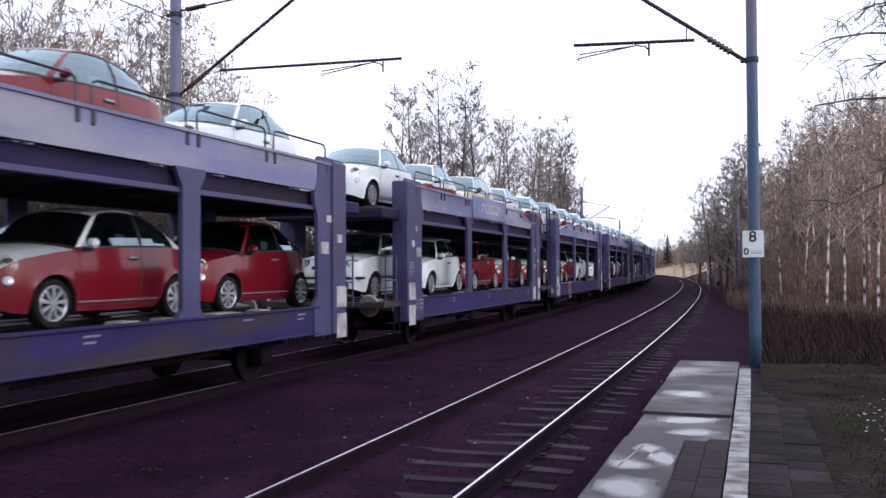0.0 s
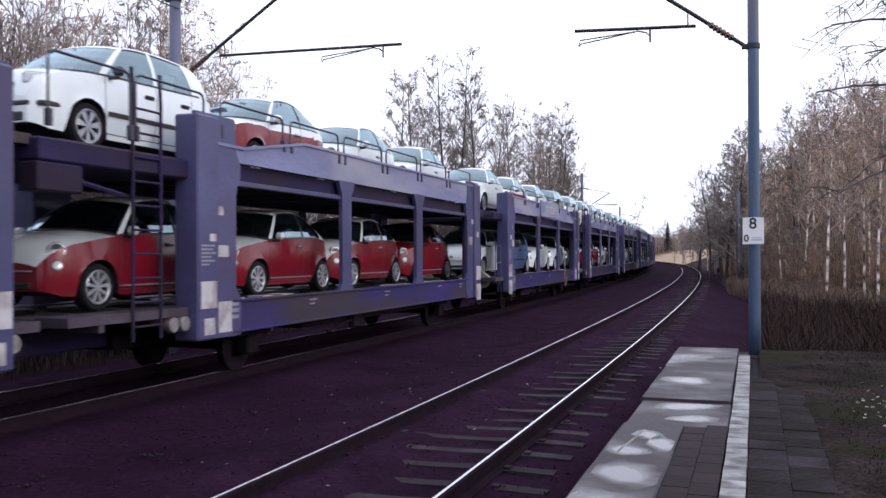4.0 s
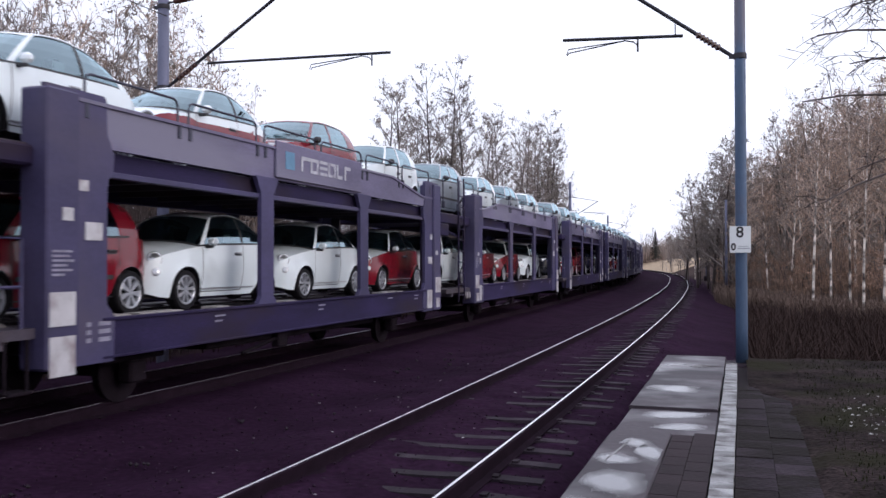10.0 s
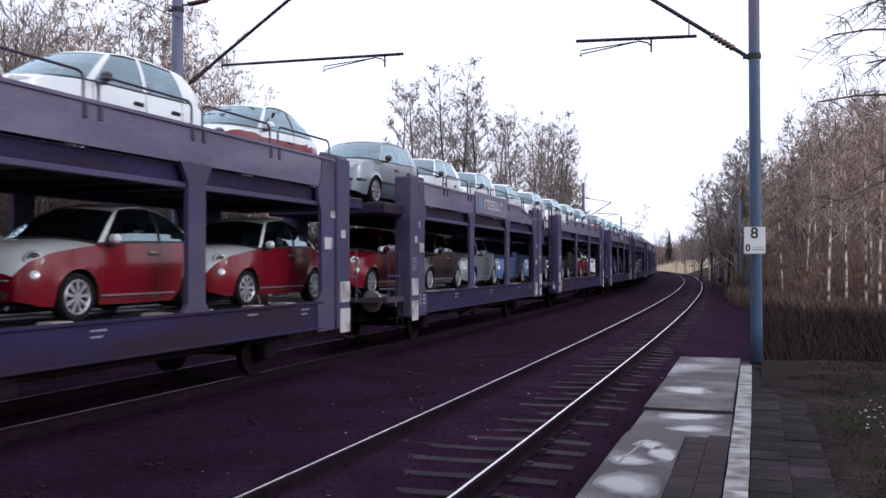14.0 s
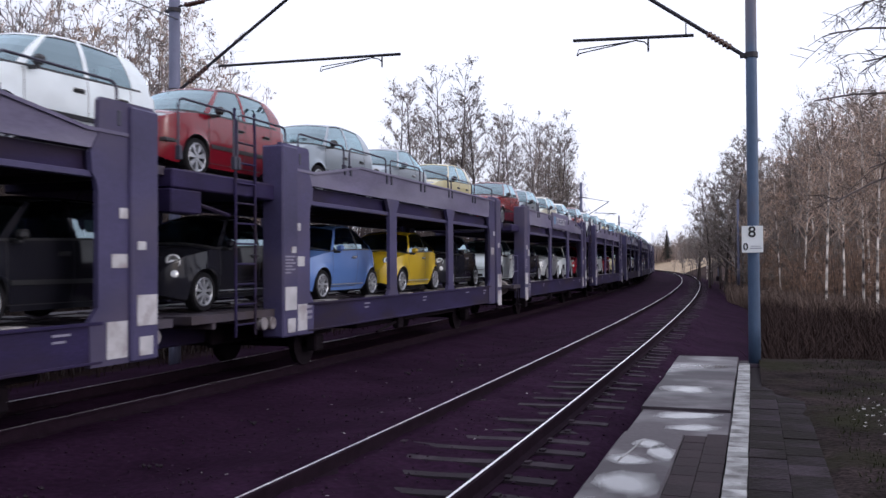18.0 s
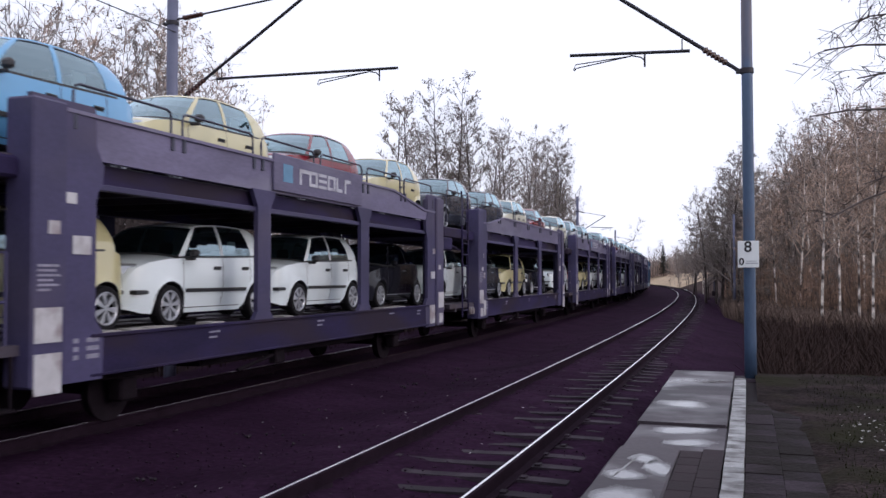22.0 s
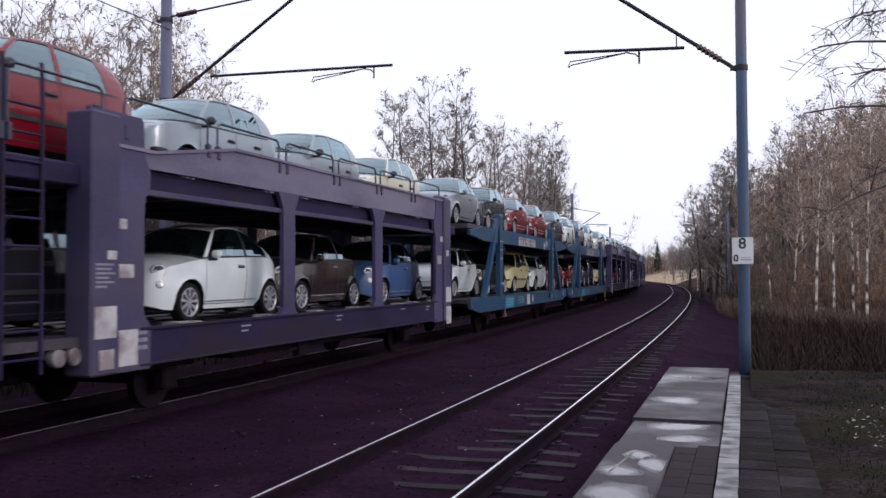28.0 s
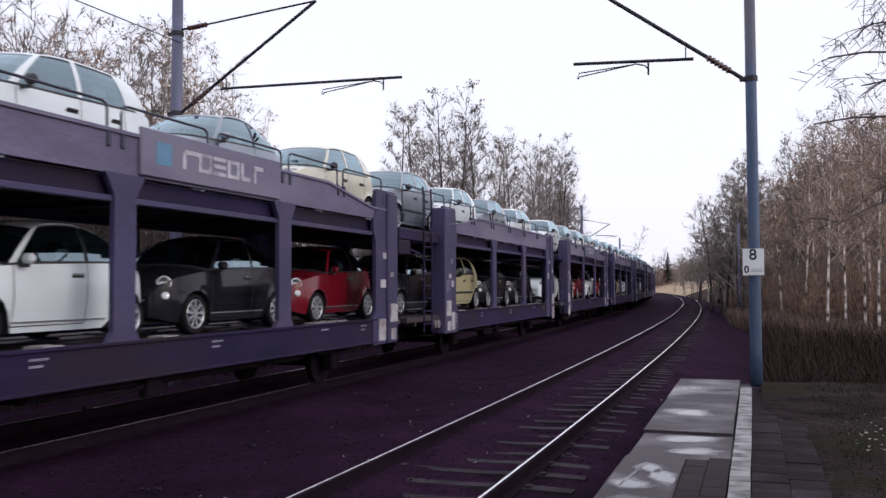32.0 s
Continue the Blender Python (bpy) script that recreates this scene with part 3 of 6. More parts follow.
        ob.matrix_basis = track_pose(s, 2.788 + random.uniform(-0.003, 0.003), TOP + random.uniform(-0.001, 0.001), random.uniform(-1, 1))
        s += 0.202
    s = -0.8
    while s < 11.3:
        for o in (3.01, 3.285):
            ob = part("paving_stone", grey, None, platform)
            ob.matrix_basis = track_pose(s + (0.17 if o > 3.1 else 0), o, TOP - 0.008 + random.uniform(-0.006, 0.004), random.uniform(-1.0, 1.0))
        s += 0.343
    s = -0.8
    while s < 7.95:
        for o in (2.43, 2.61):
            ob = part("paving_brick", brown, None, platform)
            ob.matrix_basis = track_pose(s + (0.14 if o > 2.5 else 0), o, TOP - 0.008 + random.uniform(-0.003, 0.002), random.uniform(-0.6, 0.6))
        s += 0.298
    sheet("platform_soil", steps((-6, -1, 0.5), (-1, 3, 0.15), (3, 14.7, 0.07)), steps((3.0, 4.2, 0.05), (4.2, 7.4, 0.12)), lambda s, o: TOP - 0.05 + 0.056 * min(1, max(0, (o - 3.32 + max(0, s - 10.2) * 0.4 + 0.22 * noise.noise(Vector((s * 0.9, 0, 0))) + 0.07 * noise.noise(Vector((s * 2.2, o * 3, 0)))) / 0.2)), MOSS, "mossy uneven soil on the platform behind the paving", "soil", uneven=0.022)


make_platform()


# ---- masts and overhead line ----
def steel_mast(name, s, off, top, mat, label, collars):
    mast = thing(name, label, "mast", "overhead line masts", at=track_pose(s, off))
    base = TOP - 0.1 if off > 0 else -0.6
    r = 0.088 if off > 0 else 0.118
    pole = Build().lathe([(base, r + 0.004), (base + 0.6, r + 0.002), (top * 0.6, r - 0.004), (top, r - 0.008)], (0, 0, 0), 2, 20)
    part("pole", pole, mat, mast, smooth=True)
    part("foundation", Build().box(-0.3, 0.3, -0.3, 0.3, base - 0.5, base + (0.04 if off > 0 else 0.2), 0.03), SLEEPER, mast, "concrete footing")
    for z in collars:
        part("collar", Build().lathe([(z - 0.045, r - 0.006), (z - 0.04, r + 0.014), (z + 0.04, r + 0.014), (z + 0.045, r - 0.006)], (0, 0, 0), 2, 20).box(-0.04, 0.04, r - 0.01, r + 0.08, z - 0.03, z + 0.03), DARKSTEEL, mast)
    return mast


def insulated_bar(name, a, b, mast, r=0.028, ins=(0.08, 0.22)):
    """A steel tube with a ribbed insulator near its foot."""
    a, b = Vector(a), Vector(b)
    d = b - a
    bar = part(name, Build().tube([a, a + d * ins[0]], r, 8).tube([a + d * ins[1], b], r, 8), DARKSTEEL, mast)
    ribs = []
    for k in range(13):
        c = a + d * (ins[0] + (ins[1] - ins[0]) * k / 12)
        ribs.append((c, 0.06 if k % 2 else 0.035))
    g = Build()
    for (c0, r0), (c1, r1) in zip(ribs, ribs[1:]):
        g.tube([c0, c1], r0, 8, r1=r1)
    part("insulator", g, INSULATOR, bar)
    return bar


def cantilever(mast, side, foot, top, tie, reg_a, reg_b, drop, arm_end):
    """Points are (towards the track, height) in the mast's cross plane; side is +1 when the track lies to the left."""
    def q(p, dx=0.0):
        return (dx, side * p[0], p[1])
    insulated_bar("bracket_tube", q(foot), q(top), mast, 0.032)
    if tie:
        insulated_bar("top_tie", q(tie), q(top), mast, 0.02, (0.05, 0.2))
    reg = part("registration_tube", Build().tube([q(reg_a), q(reg_b)], 0.027, 8), DARKSTEEL, mast)
    d0, d1 = q(drop), q((drop[0], drop[1] - 0.2))
    part("drop_bracket", Build().tube([d0, d1], 0.016, 6).tube([q((drop[0], drop[1] - 0.1)), q((drop[0] + 0.06 * (1 if arm_end[0] > drop[0] else -1), drop[1] - 0.04)), q((drop[0] + 0.22 * (1 if arm_end[0] > drop[0] else -1), drop[1]))], 0.012, 6), DARKSTEEL, reg)
    for k in (0, 1):
        part("steady_arm", Build().tube([q((drop[0] + 0.22 * (1 if arm_end[0] > drop[0] else -1), drop[1] - 0.01)), q((arm_end[0], arm_end[1] + 0.06 - 0.05 * k), 0.05 * k), q((arm_end[0] + (0.03 if arm_end[0] > drop[0] else -0.03), arm_end[1] - 0.03), 0.05 * k)], 0.010, 6), DARKSTEEL, reg)
    part("hanger", Build().tube([q((reg_a[0] + 0.12 * (1 if reg_b[0] > reg_a[0] else -1), reg_a[1] + 0.02)), q((reg_a[0] + 0.12 * (1 if reg_b[0] > reg_a[0] else -1), reg_a[1] + 0.2))], 0.010, 6), DARKSTEEL, reg)


right = steel_mast("catenary_mast", 14.52, 2.94, 7.9, MASTBLUE, "tall tubular steel mast painted blue, beside the platform", (4.97,))
cantilever(right, 1, (0.10, 4.97), (2.6, 6.78), (0.1, 7.4), (0.86, 5.36), (2.79, 5.44), (1.57, 5.36), (2.70, 5.22))
left = steel_mast("catenary_mast", 15.2, -8.16, 8.4, MASTGREY, "grey tubular steel mast behind the far track", (5.3, 6.95))
cantilever(left, -1, (0.10, 5.30), (3.16, 7.29), (0.1, 7.02), (1.05, 5.73), (4.95, 5.65), (4.58, 5.63), (3.32, 5.48))
part("feeder_wire", Build().tube([(0, -0.1, 6.75), (-6, 0.3, 6.85), (-14, 0.5, 7.1), (-40, 0.6, 8)], 0.012, 5), DARKSTEEL, left)
for s in (70.7, 117.0):
    far = steel_mast("catenary_mast", s, -8.3, 8.2 if s < 100 else 7.9, MASTGREY, "grey steel mast far along the far track", (5.3, 7.0))
    cantilever(far, -1, (0.10, 5.30), (2.2, 6.6), (0.1, 7.0), (1.05, 5.73), (2.8, 5.65), (2.58, 5.63), (1.9, 5.48))
for s in (63.0, 104.0):
    far = steel_mast("catenary_mast", s, 3.3, 6.0, MASTGREY, "slim steel mast far along the near track", ())

# ---- the distance sign on the mast ----
sign = thing("distance_sign", "white metal plate with a black figure eight, on the mast", "sign", at=track_pose(14.36, 2.925, 2.095))
part("plate", Build().box(-0.006, 0.0, -0.155, 0.155, -0.205, 0.205, 0.004), SIGNWHITE, sign)
for z in (-0.1, 0.1):
    part("clamp", Build().box(0.0, 0.10, -0.05, 0.05, z - 0.02, z + 0.02), DARKSTEEL, sign)
for body, size, y, z in (("8", 0.235, 0.005, 0.035), ("0", 0.15, 0.10, -0.165)):
    cu = bpy.data.curves.new("figure", "FONT")
    cu.body, cu.size, cu.align_x, cu.extrude, cu.offset = body, size, "CENTER", 0.001, 0.004
    tmp = bpy.data.objects.new("figure", cu)
    scene.collection.objects.link(tmp)
    bpy.context.view_layer.update()
    me = bpy.data.meshes.new_from_object(tmp.evaluated_get(bpy.context.evaluated_depsgraph_get()))
    bpy.data.objects.remove(tmp)
    me.materials.clear()
    me.materials.append(INK)
    ob = part("figure", me, None, sign, "black figure")
    ob.matrix_basis = Matrix(((0, 0, -1, -0.009), (-1, 0, 0, y), (0, 1, 0, z), (0, 0, 0, 1)))
part("small_print", Build().box(-0.008, -0.006, -0.135, 0.04, -0.15, -0.132).box(-0.008, -0.006, -0.12, 0.03, -0.115, -0.103), ALLOY, sign, "unreadable grey lines")


# ---- trees ----
def tree_meshes(seed, height, spread, bark, density, leaves, lean=0.0, first=0.25, droop=0.0, multi=1, thick=0.011, wander=0.05, twig=None):
    """A bare tree: a wandering trunk, rising limbs, boughs and fine twigs with a few withered leaves."""
    rnd = random.Random(seed)
    tv, cv = Build(), Build()
    lv, lf = [], []

    def stick(b, p, d, length, r0, r1, bits, wander, sides):
        pts = [p.copy()]
        for k in range(bits):
            d = (d + Vector((rnd.uniform(-1, 1), rnd.uniform(-1, 1), rnd.uniform(-0.6, 0.8))) * wander).normalized()
            pts.append(pts[-1] + d * (length / bits))
        b.tube(pts, r0, sides, r1=r1)
        return pts, d

    def leaf(p, size):
        size *= 1.25
        a, c = Vector((rnd.uniform(-1, 1), rnd.uniform(-1, 1), rnd.uniform(-1, 1))).normalized() * size, Vector((rnd.uniform(-1, 1), rnd.uniform(-1, 1), rnd.uniform(-1, 1))).normalized() * size
        k = len(lv)
        lv.extend([tuple(p - a * 0.6), tuple(p + c * 0.55), tuple(p + a * 0.6 - c * 0.3)])
        lf.append((k, k + 1, k + 2))

    for stem in range(multi):
        h = height * rnd.uniform(0.85, 1.0)
        p0 = Vector((rnd.uniform(-0.3, 0.3) * (multi > 1), rnd.uniform(-0.3, 0.3) * (multi > 1), -0.3))
        r = h * thick
        pts, _ = stick(tv, p0, Vector((lean + rnd.uniform(-1.5, 1.5) * wander, rnd.uniform(-1.5, 1.5) * wander, 1)).normalized(), h, r, r * 0.12, 10, wander, 7)
        limbs = int(density * 13 / multi)
        for k in range(limbs):
            t = first + (1 - first) * (k + rnd.random()) / limbs
            i = min(int(t * 10), 9)
            p = pts[i].lerp(pts[i + 1], t * 10 - i)
            a = rnd.uniform(0, 6.283)
            rise = rnd.uniform(0.5, 1.1) + t * 0.5
            d = Vector((math.cos(a), math.sin(a), rise)).normalized()
            length = spread * h * (1.15 - t) * rnd.uniform(0.45, 0.8) + 0.5
            lp, ld = stick(cv, p, d, length, r * (1.05 - t) * 0.45 + 0.008, 0.006, 4, 0.14, 4)
            for q in range(max(2, int(length * 1.9 * density ** 0.5))):
                u = rnd.uniform(0.25, 1.0) * 4
                j = min(int(u), 3)
                bp = lp[j].lerp(lp[j + 1], u - j)
                bd = (ld + Vector((rnd.uniform(-1, 1), rnd.uniform(-1, 1), rnd.uniform(-0.5 - droop, 0.9 - droop)))).normalized()
                bl = rnd.uniform(0.35, 0.9) * (0.5 + 0.22 * length)
                tp, td = stick(cv, bp, bd, bl, 0.009, 0.004, 2, 0.2, 3)
                for w in range(7):
                    u2 = rnd.uniform(0.2, 1.0) * 2
                    j2 = min(int(u2), 1)
                    wp = tp[j2].lerp(tp[j2 + 1], u2 - j2)
                    wd = (td + Vector((rnd.uniform(-1, 1), rnd.uniform(-1, 1), rnd.uniform(-0.7 - droop, 0.7 - droop))) * 0.9).normalized()
                    wl = rnd.uniform(0.2, 0.6) * (0.6 + 0.1 * length)
                    a1 = wd.cross(Vector((0.3, 0.2, 1))).normalized() * 0.010
                    e = wp + wd * wl
                    cv.add([wp - a1, wp + a1, e], [(0, 1, 2)])
                    for _ in range(leaves if rnd.random() < 0.8 else 0):
                        leaf(wp + wd * wl * rnd.uniform(0.3, 1.0) + Vector((rnd.uniform(-0.06, 0.06), rnd.uniform(-0.06, 0.06), rnd.uniform(-0.06, 0.06))), rnd.uniform(0.035, 0.08))
    k = len(cv.v)
    cv.v += lv
    cv.f += [tuple(k + i for i in q) for q in lf]
    cv.i += [1] * len(lf)
    return tv.mesh("trunk", bark, True), cv.mesh("crown", [twig or TWIG, LEAF])


KINDS = {
    "birch": [tree_meshes(11 + k, 11.0, 0.24, BIRCH, 2.8, 2, first=0.36, droop=0.35, thick=0.0066, wander=0.018, twig=PALETWIG) for k in range(3)],
    "alder": [tree_meshes(31 + k, 12.0, 0.26, BARK, 2.9, 4, first=0.26, thick=0.010, wander=0.03) for k in range(3)],
    "thin": [tree_meshes(51 + k, 9.0, 0.22, BARK, 1.8, 3, first=0.2, thick=0.007) for k in range(3)],
    "bare": [tree_meshes(91 + k, 10.0, 0.20, BARK, 2.2, 0, first=0.16, thick=0.0062, wander=0.02) for k in range(3)],
    "spread": [tree_meshes(121 + k, 9.5, 0.42, BARK, 3.4, 4, first=0.2, thick=0.014, wander=0.05) for k in range(3)],
    "brush": [tree_meshes(141 + k, 6.0, 0.42, BARK, 3.0, 0, first=0.08, multi=3, thick=0.008) for k in range(3)],
    "bush": [tree_meshes(71 + k, 4.6, 0.5, BARK, 2.6, 4, first=0.05, multi=3, thick=0.009) for k in range(3)],
}
TALL = {k: [max(q.co.z for q in c.vertices) for _, c in v] for k, v in KINDS.items()}
TREE_SAYS = {"birch": ("birch_tree", "slender leafless birch with a white trunk", "tree", "birches"),
             "alder": ("alder_tree", "tall dark alder, nearly bare, with few withered leaves", "tree", "alders"),
             "thin": ("young_tree", "thin bare young tree at the wood's edge", "tree", "young trees"),
             "bare": ("bare_tree", "slender leafless tree behind the far track", "tree", "bare trees"),
             "spread": ("alder_tree", "dark spreading alder with a broad crown by the meadow", "tree", "alders"),
             "brush": ("shrub", "wide leafless shrub behind the far track", "shrub", "bare shrubs"),
             "bush": ("shrub", "bare brown many-stemmed shrub", "shrub", "shrubs")}


def plant(kind, x, y, height, z=-0.6, turn=None, lean=0.0):
    nm, label, cat, group = TREE_SAYS[kind]
    pick = random.randrange(3)
    base = TALL[kind][pick]
    t = thing(nm, label, cat, group, at=pose(x, y, z, lean, 0, random.uniform(0, 360) if turn is None else turn) @ Matrix.Scale(height / base, 4))
    part("trunk", KINDS[kind][pick][0], None, t)
    part("crown", KINDS[kind][pick][1], None, t)
    return t


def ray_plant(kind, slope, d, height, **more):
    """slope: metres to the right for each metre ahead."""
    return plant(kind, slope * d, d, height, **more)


def conifer(x, y, height, z):
    """A small dark spruce: a straight stem and whorls of drooping twigs."""
    rnd = random.Random(5)
    t = thing("spruce_tree", "small dark pointed spruce at the meadow's far edge", "tree", at=pose(x, y, z))
    part("trunk", Build().tube([(0, 0, -0.3), (0, 0, height)], 0.10, 6, r1=0.02), BARK, t)
    b = Build()
    for k in range(900):
        u = rnd.random() ** 0.8
        a, r = rnd.uniform(0, 6.283), height * 0.24 * (1 - u) * rnd.uniform(0.4, 1.1) + 0.1
        c = Vector((0, 0, height * (0.08 + 0.9 * u)))
        e = c + Vector((math.cos(a) * r, math.sin(a) * r, -0.28 * r))
        w = Vector((-math.sin(a), math.cos(a), 0)) * 0.12
        b.add([c, e - w, e + w + Vector((0, 0, 0.06))], [(0, 1, 2)])
    part("crown", b, NEEDLES, t)


def woods():
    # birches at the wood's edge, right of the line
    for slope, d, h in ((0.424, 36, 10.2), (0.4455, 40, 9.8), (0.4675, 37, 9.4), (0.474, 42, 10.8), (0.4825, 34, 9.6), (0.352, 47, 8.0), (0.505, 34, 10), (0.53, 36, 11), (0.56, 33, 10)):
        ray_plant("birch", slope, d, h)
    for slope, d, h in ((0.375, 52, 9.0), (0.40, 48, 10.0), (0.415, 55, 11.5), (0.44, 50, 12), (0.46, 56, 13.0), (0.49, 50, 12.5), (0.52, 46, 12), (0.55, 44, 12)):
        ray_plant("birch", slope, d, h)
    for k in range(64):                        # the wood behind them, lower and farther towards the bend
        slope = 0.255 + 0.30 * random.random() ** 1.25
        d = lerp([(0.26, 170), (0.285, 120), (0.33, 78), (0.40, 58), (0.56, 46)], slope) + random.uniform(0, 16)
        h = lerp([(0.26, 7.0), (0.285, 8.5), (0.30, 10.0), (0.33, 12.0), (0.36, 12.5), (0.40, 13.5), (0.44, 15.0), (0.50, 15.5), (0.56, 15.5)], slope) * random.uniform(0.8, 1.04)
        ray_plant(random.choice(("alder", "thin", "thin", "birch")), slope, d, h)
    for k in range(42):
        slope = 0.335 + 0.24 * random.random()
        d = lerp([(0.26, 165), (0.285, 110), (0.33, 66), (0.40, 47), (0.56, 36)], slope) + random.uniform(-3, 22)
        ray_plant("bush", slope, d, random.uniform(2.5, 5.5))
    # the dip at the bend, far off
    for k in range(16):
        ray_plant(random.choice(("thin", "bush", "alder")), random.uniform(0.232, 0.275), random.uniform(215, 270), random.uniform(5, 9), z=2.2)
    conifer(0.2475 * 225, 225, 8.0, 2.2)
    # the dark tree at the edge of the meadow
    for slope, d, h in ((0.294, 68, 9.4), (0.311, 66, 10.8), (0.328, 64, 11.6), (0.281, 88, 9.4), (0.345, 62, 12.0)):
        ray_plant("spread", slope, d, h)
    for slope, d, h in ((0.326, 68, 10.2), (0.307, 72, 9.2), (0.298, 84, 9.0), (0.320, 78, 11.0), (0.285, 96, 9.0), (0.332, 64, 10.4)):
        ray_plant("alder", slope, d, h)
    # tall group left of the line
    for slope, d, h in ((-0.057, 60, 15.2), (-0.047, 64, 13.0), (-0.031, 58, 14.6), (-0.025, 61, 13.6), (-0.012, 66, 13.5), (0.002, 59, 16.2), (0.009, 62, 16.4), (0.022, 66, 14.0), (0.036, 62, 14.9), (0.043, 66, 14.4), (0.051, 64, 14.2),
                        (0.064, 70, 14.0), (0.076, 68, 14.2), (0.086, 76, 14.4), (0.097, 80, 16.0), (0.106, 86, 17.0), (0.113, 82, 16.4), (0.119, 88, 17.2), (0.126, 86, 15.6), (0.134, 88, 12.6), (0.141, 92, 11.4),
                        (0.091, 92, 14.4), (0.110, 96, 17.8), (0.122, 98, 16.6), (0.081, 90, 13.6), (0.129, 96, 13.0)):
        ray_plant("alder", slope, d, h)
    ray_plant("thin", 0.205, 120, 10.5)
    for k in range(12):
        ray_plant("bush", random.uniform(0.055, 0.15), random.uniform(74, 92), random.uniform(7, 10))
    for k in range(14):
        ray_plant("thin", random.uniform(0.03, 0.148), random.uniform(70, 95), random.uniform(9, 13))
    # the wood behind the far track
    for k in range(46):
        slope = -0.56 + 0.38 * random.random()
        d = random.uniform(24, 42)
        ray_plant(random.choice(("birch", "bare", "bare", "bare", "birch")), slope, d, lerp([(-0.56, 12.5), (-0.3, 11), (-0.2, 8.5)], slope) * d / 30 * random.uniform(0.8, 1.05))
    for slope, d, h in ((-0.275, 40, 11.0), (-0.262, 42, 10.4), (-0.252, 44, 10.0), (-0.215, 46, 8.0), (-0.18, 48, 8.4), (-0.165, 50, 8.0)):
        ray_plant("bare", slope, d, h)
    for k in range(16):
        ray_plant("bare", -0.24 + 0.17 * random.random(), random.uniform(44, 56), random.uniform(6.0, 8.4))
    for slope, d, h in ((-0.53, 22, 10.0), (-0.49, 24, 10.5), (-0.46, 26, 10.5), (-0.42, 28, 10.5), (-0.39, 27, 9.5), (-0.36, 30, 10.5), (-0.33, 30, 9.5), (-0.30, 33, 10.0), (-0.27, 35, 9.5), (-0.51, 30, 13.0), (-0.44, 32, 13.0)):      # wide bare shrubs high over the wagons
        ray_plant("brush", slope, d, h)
    for k in range(14):                        # unseen trees beside and behind the platform, added to block light from there
        p = along(random.uniform(-55, 9), random.uniform(12, 26))
        plant(random.choice(("alder", "birch")), p.x, p.y, random.uniform(10, 14))
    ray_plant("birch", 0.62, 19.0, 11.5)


def overhanging_tree():
    """A tree beside the platform whose boughs hang out towards the line."""
    rnd = random.Random(77)
    foot = Vector((9.15, 14.2, -0.5))
    tree = thing("alder_tree", "bare alder beside the platform with long hanging boughs", "tree", "alders", at=pose(foot.x, foot.y, foot.z))
    part("trunk", Build().tube([(0, 0, -0.3), (0.05, 0, 2.5), (-0.1, 0.1, 5), (-0.05, 0.05, 8), (0.1, 0, 11)], 0.17, 9, r1=0.04), BARK, tree, smooth=True)
    b, leaves = Build(), []
    for z0, tip, twigs in ((5.95, (-3.1, -0.2, 5.84), 9), (6.35, (-2.45, -0.3, 6.35), 24), (5.55, (-2.35, 0.3, 5.5), 18), (7.0, (-2.35, 0.2, 6.9), 24), (4.95, (-3.35, -0.2, 4.78), 4), (4.3, (-3.05, -0.2, 3.17), 5), (4.2, (-2.3, 0.2, 3.75), 4), (7.4, (-2.0, -0.6, 7.6), 16), (7.6, (1.8, 0.6, 9.0), 12), (6.8, (0.4, 1.8, 8.4), 10)):
        p, tip = Vector((-0.05, 0.05, z0)), Vector(tip)
        mid = p.lerp(tip, 0.5) + Vector((0, 0, 0.07))
        pts = [p, p.lerp(mid, 0.6) + Vector((0, 0, 0.05)), mid, mid.lerp(tip, 0.6) + Vector((0, 0, 0.05)), tip]
        b.tube(pts, 0.036, 5, r1=0.012)
        for k in range(twigs):
            u = rnd.uniform(0.3, 1.0) * 4
            j = min(int(u), 3)
            q = pts[j].lerp(pts[j + 1], u - j)
            d = Vector((rnd.uniform(-1.1, 0.5), rnd.uniform(-1, 1), rnd.uniform(-0.8, 0.6))).normalized() * rnd.uniform(0.35, 0.9)
            e = q + d * 0.5 + Vector((0, 0, 0.05))
            b.tube([q, e, q + d], 0.009, 3, r1=0.005)
            for w in range(5):
                t = e.lerp(q + d, rnd.random())
                h = Vector((rnd.uniform(-1, 1), rnd.uniform(-1, 1), rnd.uniform(-1, 0.5))).normalized() * rnd.uniform(0.12, 0.35)
                b.tube([t, t + h], 0.006, 3, r1=0.004)
                if rnd.random() < 0.7:
                    leaves.append(t + h)
    for c in leaves:
        u, v = (Vector((rnd.uniform(-1, 1), rnd.uniform(-1, 1), rnd.uniform(-1, 1))).normalized() * 0.017 for _ in range(2))
        b.add([c - u, c + v, c + u, c - v], [(0, 1, 2, 3)], 1)
    part("crown", b, [BARK, BARK], tree)


overhanging_tree()


woods()


